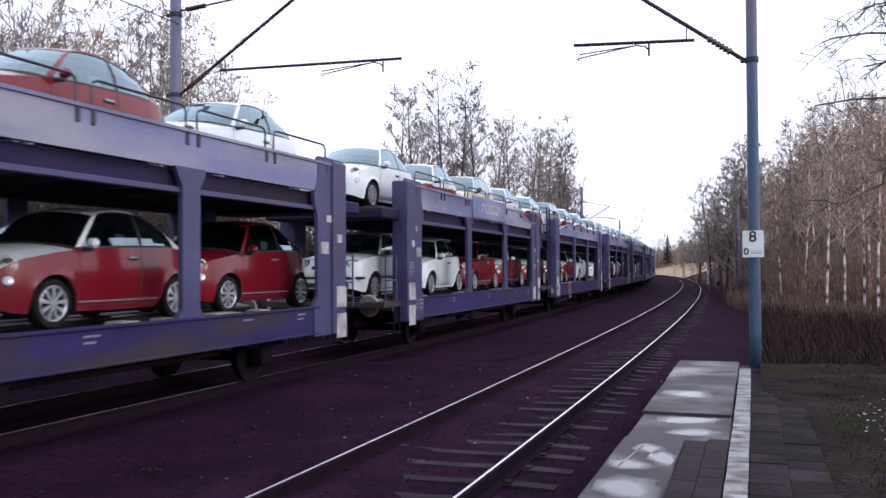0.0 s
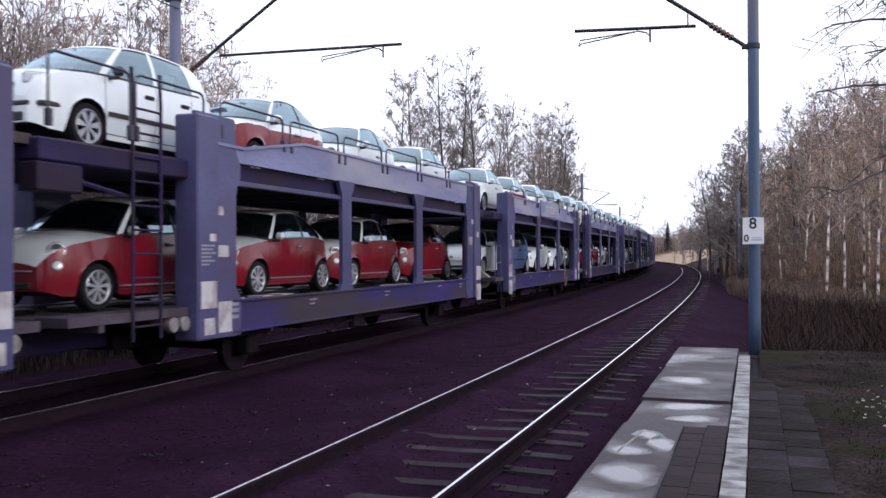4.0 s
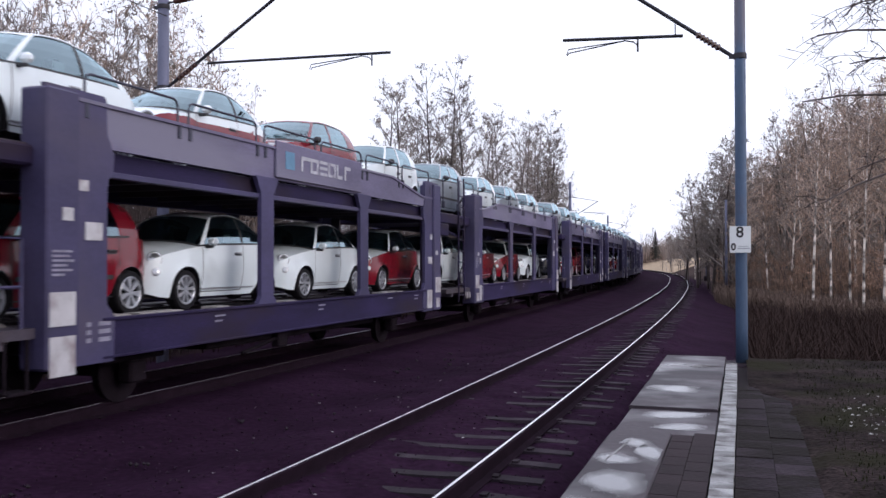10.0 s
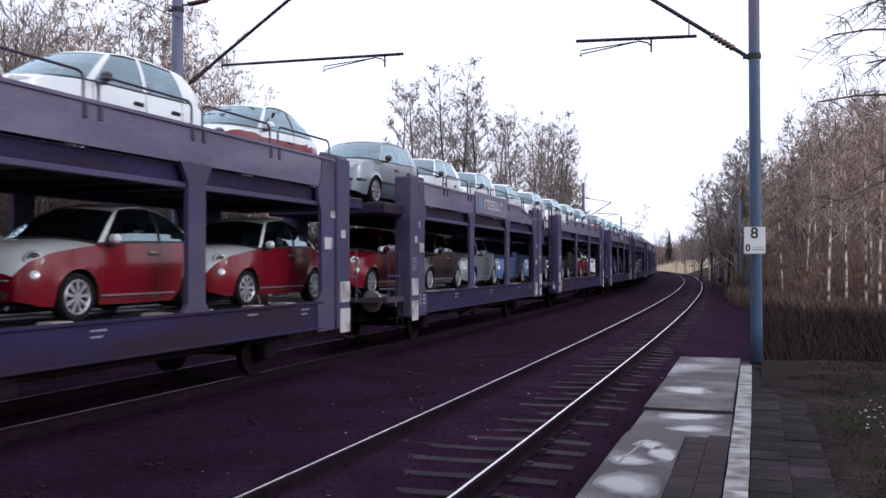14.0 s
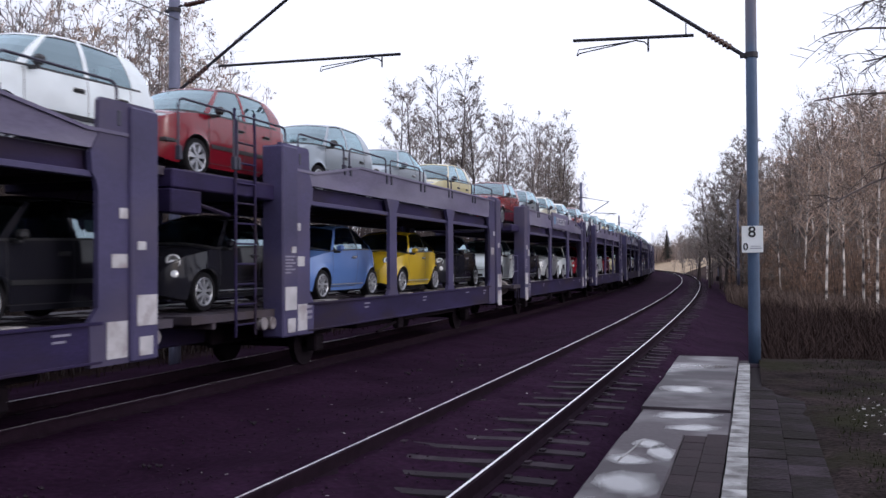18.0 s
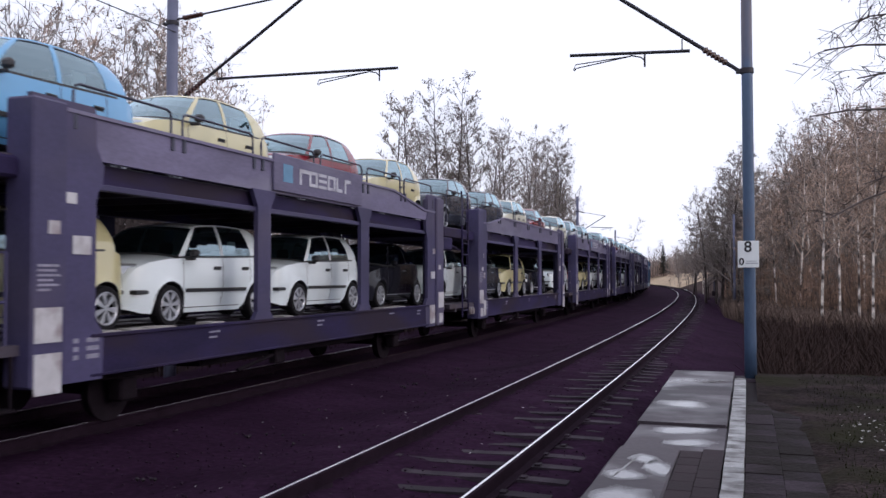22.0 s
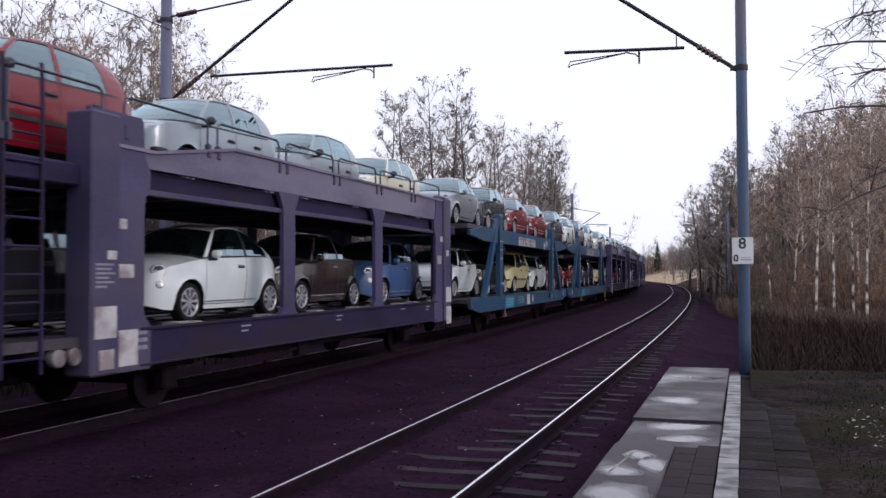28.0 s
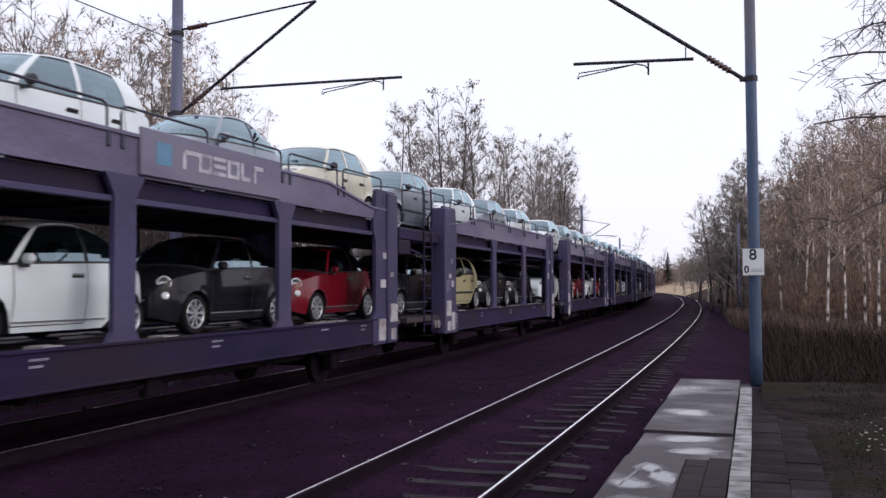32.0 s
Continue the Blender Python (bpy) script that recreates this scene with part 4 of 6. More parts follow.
def thicket(name, count, where, label, fine=1.0, mat=None, twigs=22):
    """A tangle of thin stems, each with many long bare twigs and a few withered leaves."""
    rnd = random.Random(9)
    b, lv, lf = Build(), [], []
    for k in range(count):
        x, y, z, h = where(rnd)
        top = Vector((x + rnd.uniform(-0.7, 0.7), y + rnd.uniform(-0.7, 0.7), z + h * rnd.uniform(0.6, 1.1)))
        root = Vector((x, y, z))
        b.tube([root, root.lerp(top, 0.5) + Vector((rnd.uniform(-0.2, 0.2), rnd.uniform(-0.2, 0.2), 0)), top], 0.022, 3, r1=0.006)
        for j in range(twigs):
            c = root.lerp(top, rnd.uniform(0.05, 1.0))
            d = Vector((rnd.uniform(-1, 1), rnd.uniform(-1, 1), rnd.uniform(-0.2, 1.1))).normalized() * rnd.uniform(0.25, 0.8) * fine
            w = d.cross(Vector((rnd.uniform(-1, 1), rnd.uniform(-1, 1), 0.3))).normalized() * 0.011 * fine
            q = len(lv)
            lv += [tuple(c - w), tuple(c + w), tuple(c + d)]
            lf.append((q, q + 1, q + 2))
            if j % 3 == 0:
                e = c + d * rnd.uniform(0.4, 1.0)
                u, v = (Vector((rnd.uniform(-1, 1), rnd.uniform(-1, 1), rnd.uniform(-1, 1))).normalized() * rnd.uniform(0.03, 0.07) * fine for _ in range(2))
                q = len(lv)
                lv += [tuple(e - u), tuple(e + v), tuple(e + u - v * 0.4)]
                lf.append((q, q + 1, q + 2))
    b.add(lv, lf, 1)
    return solid(name, b, [BARK, mat or SCRUB], label, "undergrowth", kind="stuff")


def behind_far_track(rnd):
    s, o = 1 + 120 * rnd.random() ** 1.3, -10.8 - 4.5 * rnd.random()
    p = along(s, o)
    return p.x, p.y, -0.7, 6.0 - 0.022 * s


def wood_floor(rnd):
    slope = 0.318 + 0.29 * rnd.random()
    d = lerp([(0.26, 175), (0.285, 115), (0.33, 66), (0.40, 44), (0.60, 32)], slope) + 26 * rnd.random()
    return slope * d, d, -0.6, rnd.uniform(1.2, 4.0)


# added backdrop that keeps the view through the wagons dark
thicket("thicket", 7200, behind_far_track, "dense bare thicket behind the far track, darkened for shade", mat=SHADEDSCRUB)
def beside_platform(rnd):
    p = along(rnd.uniform(-45, 14), rnd.uniform(10.5, 16))
    return p.x, p.y, -0.6, rnd.uniform(3.0, 6.0)


# out of view: added to screen low light off the train and ground
thicket("thicket_beside", 1500, beside_platform, "unseen bare thicket added beside the platform to block light")
thicket("undergrowth", 4200, wood_floor, "brown undergrowth of the wood")


def far_bend(rnd):
    slope = 0.20 + 0.16 * rnd.random()
    d = lerp([(0.20, 290), (0.27, 250), (0.30, 225), (0.36, 190)], slope) + 40 * rnd.random()
    return slope * d, d, 1.6, d * lerp([(0.20, 0.018), (0.25, 0.022), (0.29, 0.032), (0.36, 0.05)], slope) * rnd.uniform(0.6, 1.1)


thicket("far_brush", 2600, far_bend, "brush far off round the bend, pale brown with painted haze", 3.2, HAZYSCRUB, 14)


def deep_wood(rnd):
    slope = 0.33 + 0.32 * rnd.random()
    d = lerp([(0.33, 84), (0.40, 66), (0.60, 52)], slope) + 22 * rnd.random()
    return slope * d, d, -0.6, lerp([(0.33, 9.0), (0.36, 11.0), (0.40, 12.5), (0.44, 14.5), (0.6, 17.0)], slope) * rnd.uniform(0.6, 1.0)


thicket("deep_wood", 5600, deep_wood, "dense pale brown tangle of bare trees deep in the wood", 2.3, DEEPTWIG, 20)


def grass(name, count, where, height, wide, mat, label):
    """Dry blades in tufts, each a bent strip of two triangles and a tip."""
    rnd = random.Random(3)
    v, f = [], []
    for k in range(count):
        x, y, z = where(rnd)
        a, h = rnd.uniform(0, 6.283), height * rnd.uniform(0.45, 1.25)
        w, bend = wide * rnd.uniform(0.6, 1.4), rnd.uniform(0.05, 0.95) * h
        dx, dy = math.cos(a), math.sin(a)
        b = len(v)
        v += [(x - dy * w, y + dx * w, z), (x + dy * w, y - dx * w, z), (x + dx * bend * 0.35 - dy * w * 0.6, y + dy * bend * 0.35 + dx * w * 0.6, z + h * 0.6), (x + dx * bend * 0.35 + dy * w * 0.6, y + dy * bend * 0.35 - dx * w * 0.6, z + h * 0.6), (x + dx * bend, y + dy * bend, z + h)]
        f += [(b, b + 1, b + 3, b + 2), (b + 2, b + 3, b + 4)]
    return solid(name, mesh_of(name, v, f, mat), None, label, "grass", kind="stuff")


def right_verge(rnd):
    slope = 0.315 + 0.295 * rnd.random()
    d = lerp([(0.27, 58), (0.34, 44), (0.40, 33), (0.61, 27)], slope) + 26 * rnd.random() ** 1.4
    return slope * d, d, -0.62


def near_verge(rnd):
    p = along(15.2 + 22 * rnd.random() ** 1.3, 3.2 + 20 * rnd.random() ** 1.3)
    return p.x, p.y, -0.62


def platform_tufts(rnd):
    p = along(rnd.uniform(5, 14.6), 3.6 + 3.4 * rnd.random())
    return p.x, p.y, TOP + 0.0


def left_verge(rnd):
    p = along(rnd.uniform(2, 90), -9.5 - 12 * rnd.random())
    return p.x, p.y, -0.66


def litter(name, count, s0, s1, o0, o1, label, height=lambda o: TOP + 0.045, seed=21):
    """Small pale wet leaves lying about."""
    rnd = random.Random(seed)
    v, f = [], []
    for k in range(count):
        o = rnd.gauss((o0 + o1) / 2, (o1 - o0) / 4)
        p = along(rnd.gauss((s0 + s1) / 2, (s1 - s0) / 4), o, height(o) + rnd.uniform(-0.025, 0.025))
        a, r = rnd.uniform(0, 6.283), rnd.uniform(0.008, 0.024)
        b = len(v)
        v += [(p.x + r * math.cos(a + q), p.y + 0.7 * r * math.sin(a + q), p.z + rnd.uniform(-0.008, 0.008)) for q in (0, 1.57, 3.14, 4.71)]
        f.append((b, b + 1, b + 2, b + 3))
    return solid(name, mesh_of(name, v, f, WETLEAF), None, label, "leaves", kind="stuff")


litter("fallen_leaves", 80, 7.9, 10.7, 3.7, 4.5, "pale wet leaves glinting on the soil")
litter("ballast_litter", 42, 4.0, 17.0, -4.0, 1.2, "few pale leaves and paper scraps on the ballast", lambda o: lerp(BED, o) + 0.035, 8)
grass("dark_grass", 24000, near_verge, 0.9, 0.014, DARKGRASS, "dark grass beyond the platform's end")
grass("dry_grass", 22000, right_verge, 0.95, 0.016, DRYGRASS, "tall dry brown grass beyond the platform")
grass("platform_grass", 7000, platform_tufts, 0.035, 0.005, TUFT, "short green moss and grass tufts")
grass("verge_grass", 7000, left_verge, 0.7, 0.014, DARKGRASS, "dry grass behind the far track")


# ---- the small cars that the train carries ----
class Shape:
    """A car's outline: tables over the distance from the front bumper, and the glass house on it."""

    def __init__(self, length, hood, belt, wide, wheels, radius, base, top, panes, edge, crown, cowl, tail, doors):
        self.length, self.hood, self.belt, self.wide = length, hood, belt, wide
        self.wheels, self.radius, self.doors = wheels, radius, doors
        self.base, self.top, self.panes = base, top, panes      # columns of the glass house at the belt and at the roof; which gaps are windows
        self.edge, self.crown, self.cowl, self.tail = edge, crown, cowl, tail


ROUND = Shape(3.55,
              [(0.0, 0.60), (0.03, 0.72), (0.09, 0.815), (0.20, 0.885), (0.40, 0.945), (0.65, 0.985), (0.95, 1.01), (1.2, 1.02), (2.9, 1.02), (3.2, 1.0), (3.36, 0.965), (3.46, 0.84), (3.53, 0.66), (3.55, 0.56)],
              [(0.0, 0.54), (0.04, 0.64), (0.10, 0.715), (0.30, 0.805), (0.70, 0.875), (1.10, 0.925), (1.6, 0.945), (2.3, 0.965), (2.8, 0.975), (3.1, 0.95), (3.32, 0.86), (3.45, 0.70), (3.55, 0.50)],
              [(0.0, 0.50), (0.04, 0.585), (0.12, 0.665), (0.25, 0.725), (0.45, 0.765), (0.75, 0.785), (1.2, 0.79), (2.5, 0.79), (2.9, 0.775), (3.15, 0.735), (3.35, 0.665), (3.48, 0.56), (3.55, 0.44)],
              (0.70, 3.0), 0.29,
              [1.02, 1.13, 1.32, 1.60, 1.90, 2.20, 2.25, 2.50, 2.74, 2.92, 3.04, 3.12],
              [1.62, 1.69, 1.79, 1.93, 2.08, 2.24, 2.29, 2.46, 2.62, 2.76, 2.88, 2.98],
              ((1, 5), (6, 9)),
              [(1.62, 0.545, 1.385), (1.8, 0.56, 1.425), (2.0, 0.57, 1.44), (2.2, 0.57, 1.437), (2.4, 0.565, 1.412), (2.6, 0.555, 1.362), (2.8, 0.54, 1.28), (2.98, 0.51, 1.175)], 0.05, (0.24, 0.10), (0.26, 0.10), (1.10, 2.22))
BOXY = Shape(3.54,
             [(0.0, 0.60), (0.03, 0.76), (0.09, 0.865), (0.22, 0.93), (0.45, 0.975), (0.75, 1.01), (1.0, 1.03), (2.9, 1.03), (3.3, 1.02), (3.42, 0.98), (3.49, 0.82), (3.53, 0.66), (3.54, 0.56)],
             [(0.0, 0.55), (0.04, 0.70), (0.10, 0.795), (0.30, 0.88), (0.70, 0.935), (1.10, 0.955), (1.8, 0.97), (2.6, 0.99), (3.2, 1.01), (3.4, 0.96), (3.49, 0.76), (3.54, 0.52)],
             [(0.0, 0.53), (0.05, 0.62), (0.14, 0.685), (0.30, 0.735), (0.55, 0.762), (0.9, 0.77), (2.9, 0.77), (3.2, 0.755), (3.38, 0.71), (3.48, 0.63), (3.54, 0.52)],
             (0.72, 3.02), 0.29,
             [0.90, 1.04, 1.30, 1.62, 1.98, 2.05, 2.44, 2.84, 2.90, 3.02, 3.14, 3.22],
             [1.50, 1.58, 1.70, 1.84, 2.00, 2.07, 2.40, 2.74, 2.80, 2.94, 3.04, 3.12],
             ((1, 4), (5, 7)),
             [(1.50, 0.575, 1.425), (1.75, 0.595, 1.465), (2.1, 0.60, 1.48), (2.6, 0.595, 1.475), (3.0, 0.58, 1.45), (3.12, 0.565, 1.42)], 0.045, (0.17, 0.08), (0.14, 0.06), (1.02, 2.02, 2.80))
LEVELS = (0.0, 0.055, 0.25, 0.5, 0.75, 0.92, 1.0)
ACROSS = 5


def side_y(sh, x, z):
    """Half the body's width at a height: fullest below the belt, flared round the wheels."""
    q = max(0.0, (lerp(sh.belt, x) - z) / 0.75)
    y = lerp(sh.wide, x) * (1 - 0.07 * q * q) + 0.028 * math.sin(min(1, q) * math.pi)
    for w in sh.wheels:
        d = math.hypot(x - w, z - sh.radius) - sh.radius - 0.05
        if d < 0.1:
            y += 0.022 * (1 - max(0, d) / 0.1) ** 2
    return y


def crown(sh, x):
    """How far the roof's middle stands above its edge."""
    return sh.crown + (0.06 * max(0, min(1, (x - 2.3) / 0.6)) if sh is ROUND else 0)


def deck_z(sh, x, y):
    """The bonnet's and the tail's height."""
    zs, zt, w = lerp(sh.belt, x), lerp(sh.hood, x), max(0.05, lerp(sh.wide, x))
    return zs + (zt - zs) * (1 - min(1, abs(y) / w) ** 2.6)


def car_parts(sh, name):
    """Meshes of a car without its paint: what each part holds, shared by all cars of this shape."""
    half, r = sh.length / 2, sh.radius + 0.05
    xs = {round(x, 3) for x, _ in sh.hood} | {round(x, 3) for x in sh.base} | {round(0.16 * k, 3) for k in range(1, 23) if 0.16 * k < sh.length}
    for w in sh.wheels:
        xs |= {round(w - r * math.cos(math.pi * k / 9), 3) for k in range(10)}
    keep = {round(x, 3) for x in (sh.base[0], sh.base[-1], 0.0, sh.length)}
    stations = []
    for x in sorted(xs):
        if stations and x - stations[-1] < 0.028:
            if x not in keep:
                continue
            if stations[-1] not in keep:
                stations.pop()
        stations.append(x)
    heights = (0.0, 0.14, 0.32, 0.50, 0.68, 0.84, 0.95, 1.0)
    ns = len(heights)
    body, glass = Build(), {"windscreen": Build(), "rear_window": Build(), "side_window": Build(), "side_window_far": Build()}
    for flip in (1, -1):                        # the tub: sides, bonnet, tail
        base, rows = len(body.v), []
        for x in stations:
            low = lerp([(0, 0.26), (0.2, 0.20), (0.5, 0.18), (3.1, 0.18), (sh.length, 0.28)], x)
            for w in sh.wheels:
                if abs(x - w) < r:
                    low = max(low, sh.radius + math.sqrt(max(0, r * r - (x - w) ** 2)))
            zs = lerp(sh.belt, x)
            row = [(x, side_y(sh, x, low + (zs - low) * t), low + (zs - low) * t) for t in heights]
            y0 = row[-1][1]
            row += [(x, y0 * (1 - k / ACROSS), deck_z(sh, x, y0 * (1 - k / ACROSS))) for k in range(1, ACROSS + 1)]
            rows.append(row)
            body.v += [(p - half, -flip * y, z) for p, y, z in row]
        m = len(rows[0])
        for i in range(len(stations) - 1):
            xm = (stations[i] + stations[i + 1]) / 2
            inside = sh.base[0] < xm < sh.base[-1]
            for k in range(m - 1):
                if inside and k >= ns - 1:
                    continue
                ym = rows[i][k][1]
                under = k >= ns - 1 and (xm > sh.base[0] - sh.cowl[0] * (1 - (ym / 0.75) ** 2) + 0.03 and xm < 1.2)
                q = [base + i * m + k, base + i * m + k + 1, base + (i + 1) * m + k + 1, base + (i + 1) * m + k]
                body.f.append(tuple(q[::-1] if flip == 1 else q))
                body.i.append(2 if under else 1 if k >= ns - 1 else 4 if sum(p[2] for p in (rows[i][k], rows[i][k + 1])) > 1.66 else 0)
        for i in (0, len(stations) - 1):        # close the nose and the tail
            q = [base + i * m + k for k in range(m)]
            b = [(rows[i][0][0] - half, 0, rows[i][0][2])]
            body.add([body.v[j] for j in q] + b, [tuple(range(m + 1))], 0)
        for w in sh.wheels:                     # wheel housings
            pts = [(w - r * math.cos(math.pi * k / 10), sh.radius + r * math.sin(math.pi * k / 10)) for k in range(11)]
            pts = [(w - r, 0.17)] + pts + [(w + r, 0.17)]
            v = [(x - half, -flip * (side_y(sh, x, z) - 0.004 - d), z) for d in (0.0, 0.28) for x, z in pts]
            n = len(pts)
            body.add(v, [(k, k + 1, n + k + 1, n + k) for k in range(n - 1)] + [tuple(range(n, 2 * n))], 2)
        for d in sh.doors:                      # seams of the doors
            z1 = lerp(sh.belt, d)
            zz = [0.25 + (z1 - 0.25) * k / 4 for k in range(5)]
            pts = [(d - half, -flip * (side_y(sh, d, z) + 0.003), z) for z in zz]
            for p, q in zip(pts, pts[1:]):
                body.add([(p[0] - 0.006, p[1], p[2]), (p[0] + 0.006, p[1], p[2]), (q[0] + 0.006, q[1], q[2]), (q[0] - 0.006, q[1], q[2])], [(0, 1, 2, 3)], 2)
        for p, q in zip(*(lambda s: (s, s[1:]))([sh.doors[0] + (sh.doors[-1] - sh.doors[0]) * k / 8 for k in range(9)])):
            body.add([(x - half, -flip * (side_y(sh, x, z) + 0.003), z) for x, z in ((p, 0.245), (q, 0.245), (q, 0.257), (p, 0.257))], [(0, 1, 2, 3)], 2)
        for d in sh.doors[1:]:
            y = side_y(sh, d - 0.15, 0.83) + 0.012
            body.box(d - half - 0.24, d - half - 0.07, -flip * y - 0.014, -flip * y + 0.014, 0.815, 0.845, 0.005, 2 if sh is BOXY else 3)
            body.box(d - half - 0.255, d - half - 0.055, -flip * (y - 0.012) - 0.004, -flip * (y - 0.012) + 0.004, 0.79, 0.825, 0, 2)
        strip = (0.47, 0.525, 2, 1.08, 2.68) if sh is BOXY else (0.285, 0.305, 3, 1.12, 2.58)
        n = 7
        for k in range(n):                      # rub strip, or bright sill line
            xa, xb = (strip[3] + (strip[4] - strip[3]) * j / n for j in (k, k + 1))
            v = [(x - half, -flip * (side_y(sh, x, z) + o), z) for o in (0.002, 0.016) for x, z in ((xa, strip[0]), (xb, strip[0]), (xb, strip[1]), (xa, strip[1]))]
            body.add(v, [(4, 5, 6, 7), (0, 1, 5, 4), (3, 2, 6, 7)] + [(0, 4, 7, 3)] * (k == 0) + [(1, 2, 6, 5)] * (k == n - 1), strip[2])
        # the glass house: columns from the windscreen's middle round to the rear window's middle
        n = len(sh.base)
        tops = []
        for xt in sh.top:
            tops.append((xt, lerp([(a, b) for a, b, _ in sh.edge], xt), lerp([(a, c) for a, _, c in sh.edge], xt)))
        cols = []
        y0, (xt, yt, zt) = side_y(sh, sh.base[0], lerp(sh.belt, sh.base[0])), tops[0]
        for k in range(ACROSS):
            u = k / ACROSS
            xb, yb = sh.base[0] - sh.cowl[0] * (1 - u * u), y0 * u
            cols.append(((xb, yb, deck_z(sh, xb, yb) + 0.004), (xt - sh.cowl[1] * (1 - u * u), yt * u, zt + sh.crown * (1 - u * u))))
        for xb, tp in zip(sh.base, tops):
            zb = lerp(sh.belt, xb)
            cols.append(((xb, side_y(sh, xb, zb), zb), tp))
        y0, (xt, yt, zt) = side_y(sh, sh.base[-1], lerp(sh.belt, sh.base[-1])), tops[-1]
        for k in range(1, ACROSS + 1):
            u = 1 - k / ACROSS
            xb, yb = sh.base[-1] + sh.tail[0] * (1 - u * u), y0 * u
            cols.append(((xb, yb, deck_z(sh, xb, yb) + 0.004), (xt + sh.tail[1] * (1 - u * u), yt * u, zt + crown(sh, xt) * (1 - u * u))))
        grid = []
        for j, (b, t) in enumerate(cols):
            col = []
            fore = 1 if j <= ACROSS else -1 if j >= ACROSS + n - 1 else 1 - 2 * (j - ACROSS) / (n - 1)
            for v in LEVELS:
                h = 4 * v * (1 - v)
                x = b[0] + (t[0] - b[0]) * v - 0.035 * h * fore
                y = b[1] + (t[1] - b[1]) * v + 0.028 * h * min(1, b[1] / 0.5)
                z = b[2] + (t[2] - b[2]) * v + 0.012 * h
                col.append((x - half, -flip * y, z))
            grid.append(col)
        key = "side_window" + ("_far" if flip == -1 else "")
        for j in range(len(grid) - 1):
            s = j - ACROSS
            for v in range(len(LEVELS) - 1):
                q = [grid[j][v], grid[j][v + 1], grid[j + 1][v + 1], grid[j + 1][v]]
                q = q[::-1] if flip == 1 else q
                side = any(a <= s < b for a, b in sh.panes)
                if 0 < v < len(LEVELS) - 2 and side:
                    glass[key].add(q, [(0, 1, 2, 3)])
                elif 0 < v < len(LEVELS) - 2 and j < ACROSS:
                    glass["windscreen"].add(q, [(0, 1, 2, 3)])
                elif 1 < v < len(LEVELS) - 2 and j >= ACROSS + n - 1:
                    glass["rear_window"].add(q, [(0, 1, 2, 3)])
                else:
                    body.add(q, [(0, 1, 2, 3)], 2 if (v == 0 and (0 <= s < n - 3 or j < ACROSS)) or (sh is ROUND and s == 5 and v < len(LEVELS) - 2) else 1)
                    if v == len(LEVELS) - 2 and side:
                        body.add([tuple(Vector(p) + Vector((0, -flip * 0.003, 0))) for p in (grid[j][v], grid[j + 1][v], tuple(Vector(grid[j + 1][v]).lerp(Vector(grid[j + 1][v + 1]), 0.4)), tuple(Vector(grid[j][v]).lerp(Vector(grid[j][v + 1]), 0.4)))], [(0, 1, 2, 3)], 2)
        roof = []
        for i, (xt, yt, zt) in enumerate(tops):
            u0 = i / (n - 1)
            bow = -sh.cowl[1] * max(0, 1 - 2.5 * u0) + sh.tail[1] * max(0, 2.5 * u0 - 1.5)
            roof.append([(xt + bow * (1 - (1 - k / ACROSS) ** 2) - half, -flip * yt * (1 - k / ACROSS), zt + crown(sh, xt) * (1 - (1 - k / ACROSS) ** 2)) for k in range(ACROSS + 1)])
        for a, b in zip(roof, roof[1:]):
            for k in range(ACROSS):
                q = [a[k], a[k + 1], b[k + 1], b[k]]
                body.add(q[::-1] if flip == 1 else q, [(0, 1, 2, 3)], 1)
    if sh is BOXY:                              # stub aerial at the back of the roof
        body.tube([(2.86 - half, 0, 1.50), (2.94 - half, 0, 1.56), (3.03 - half, 0, 1.67)], 0.009, 5, 2)
    for g in glass.values():                    # panes sit a little inside the frame
        g.v = [tuple(Vector(p) - Vector((0, p[1], max(0.05, p[2] - 0.9))).normalized() * 0.005) for p in g.v]
    front = Build()
    if sh is BOXY:
        front.box(-half - 0.004, -half + 0.10, -0.34, 0.34, 0.66, 0.73, 0.01).box(-half - 0.012, -half + 0.2, -0.50, 0.50, 0.27, 0.39, 0.02).box(-half - 0.014, -half + 0.10, -0.57, 0.57, 0.455, 0.51, 0.01)
        for y in (-1, 1):
            front.box(-half + 0.05, -half + 0.34, y * 0.685 - 0.06, y * 0.685 + 0.06, 0.455, 0.51, 0.01)
    else:
        front.box(-half - 0.010, -half + 0.20, -0.42, 0.42, 0.27, 0.37, 0.02).box(-half - 0.03, -half + 0.1, -0.44, 0.44, 0.485, 0.503, 0.005, 1).box(-half - 0.012, -half + 0.1, -0.05, 0.05, 0.575, 0.645, 0.01, 1)
    lamp = Build()
    if sh is BOXY:
        lamp.box(-0.03, 0.10, -0.16, 0.16, -0.085, 0.085, 0.035).lathe([(-0.036, 0.0), (-0.036, 0.05), (-0.029, 0.06)], (0, -0.05, 0.0), 0, 10, 2, caps=False).lathe([(-0.036, 0.0), (-0.036, 0.03), (-0.029, 0.035)], (0, 0.08, 0.01), 0, 10, 2, caps=False).box(-0.012, 0.08, -0.172, 0.172, -0.097, 0.097, 0.035, 1)
    else:
        lamp.lathe([(-0.030, 0.0), (-0.026, 0.05), (-0.014, 0.082)], (0, 0, 0), 0, 14, 0, caps=False).lathe([(-0.014, 0.082), (-0.016, 0.100), (0.0, 0.108), (0.07, 0.115)], (0, 0, 0), 0, 14, 2, caps=False)
        for k, q in enumerate(lamp.f):          # the upper lens is darker
            if lamp.i[k] == 0 and sum(lamp.v[j][2] for j in q) / len(q) > 0.012:
                lamp.i[k] = 1
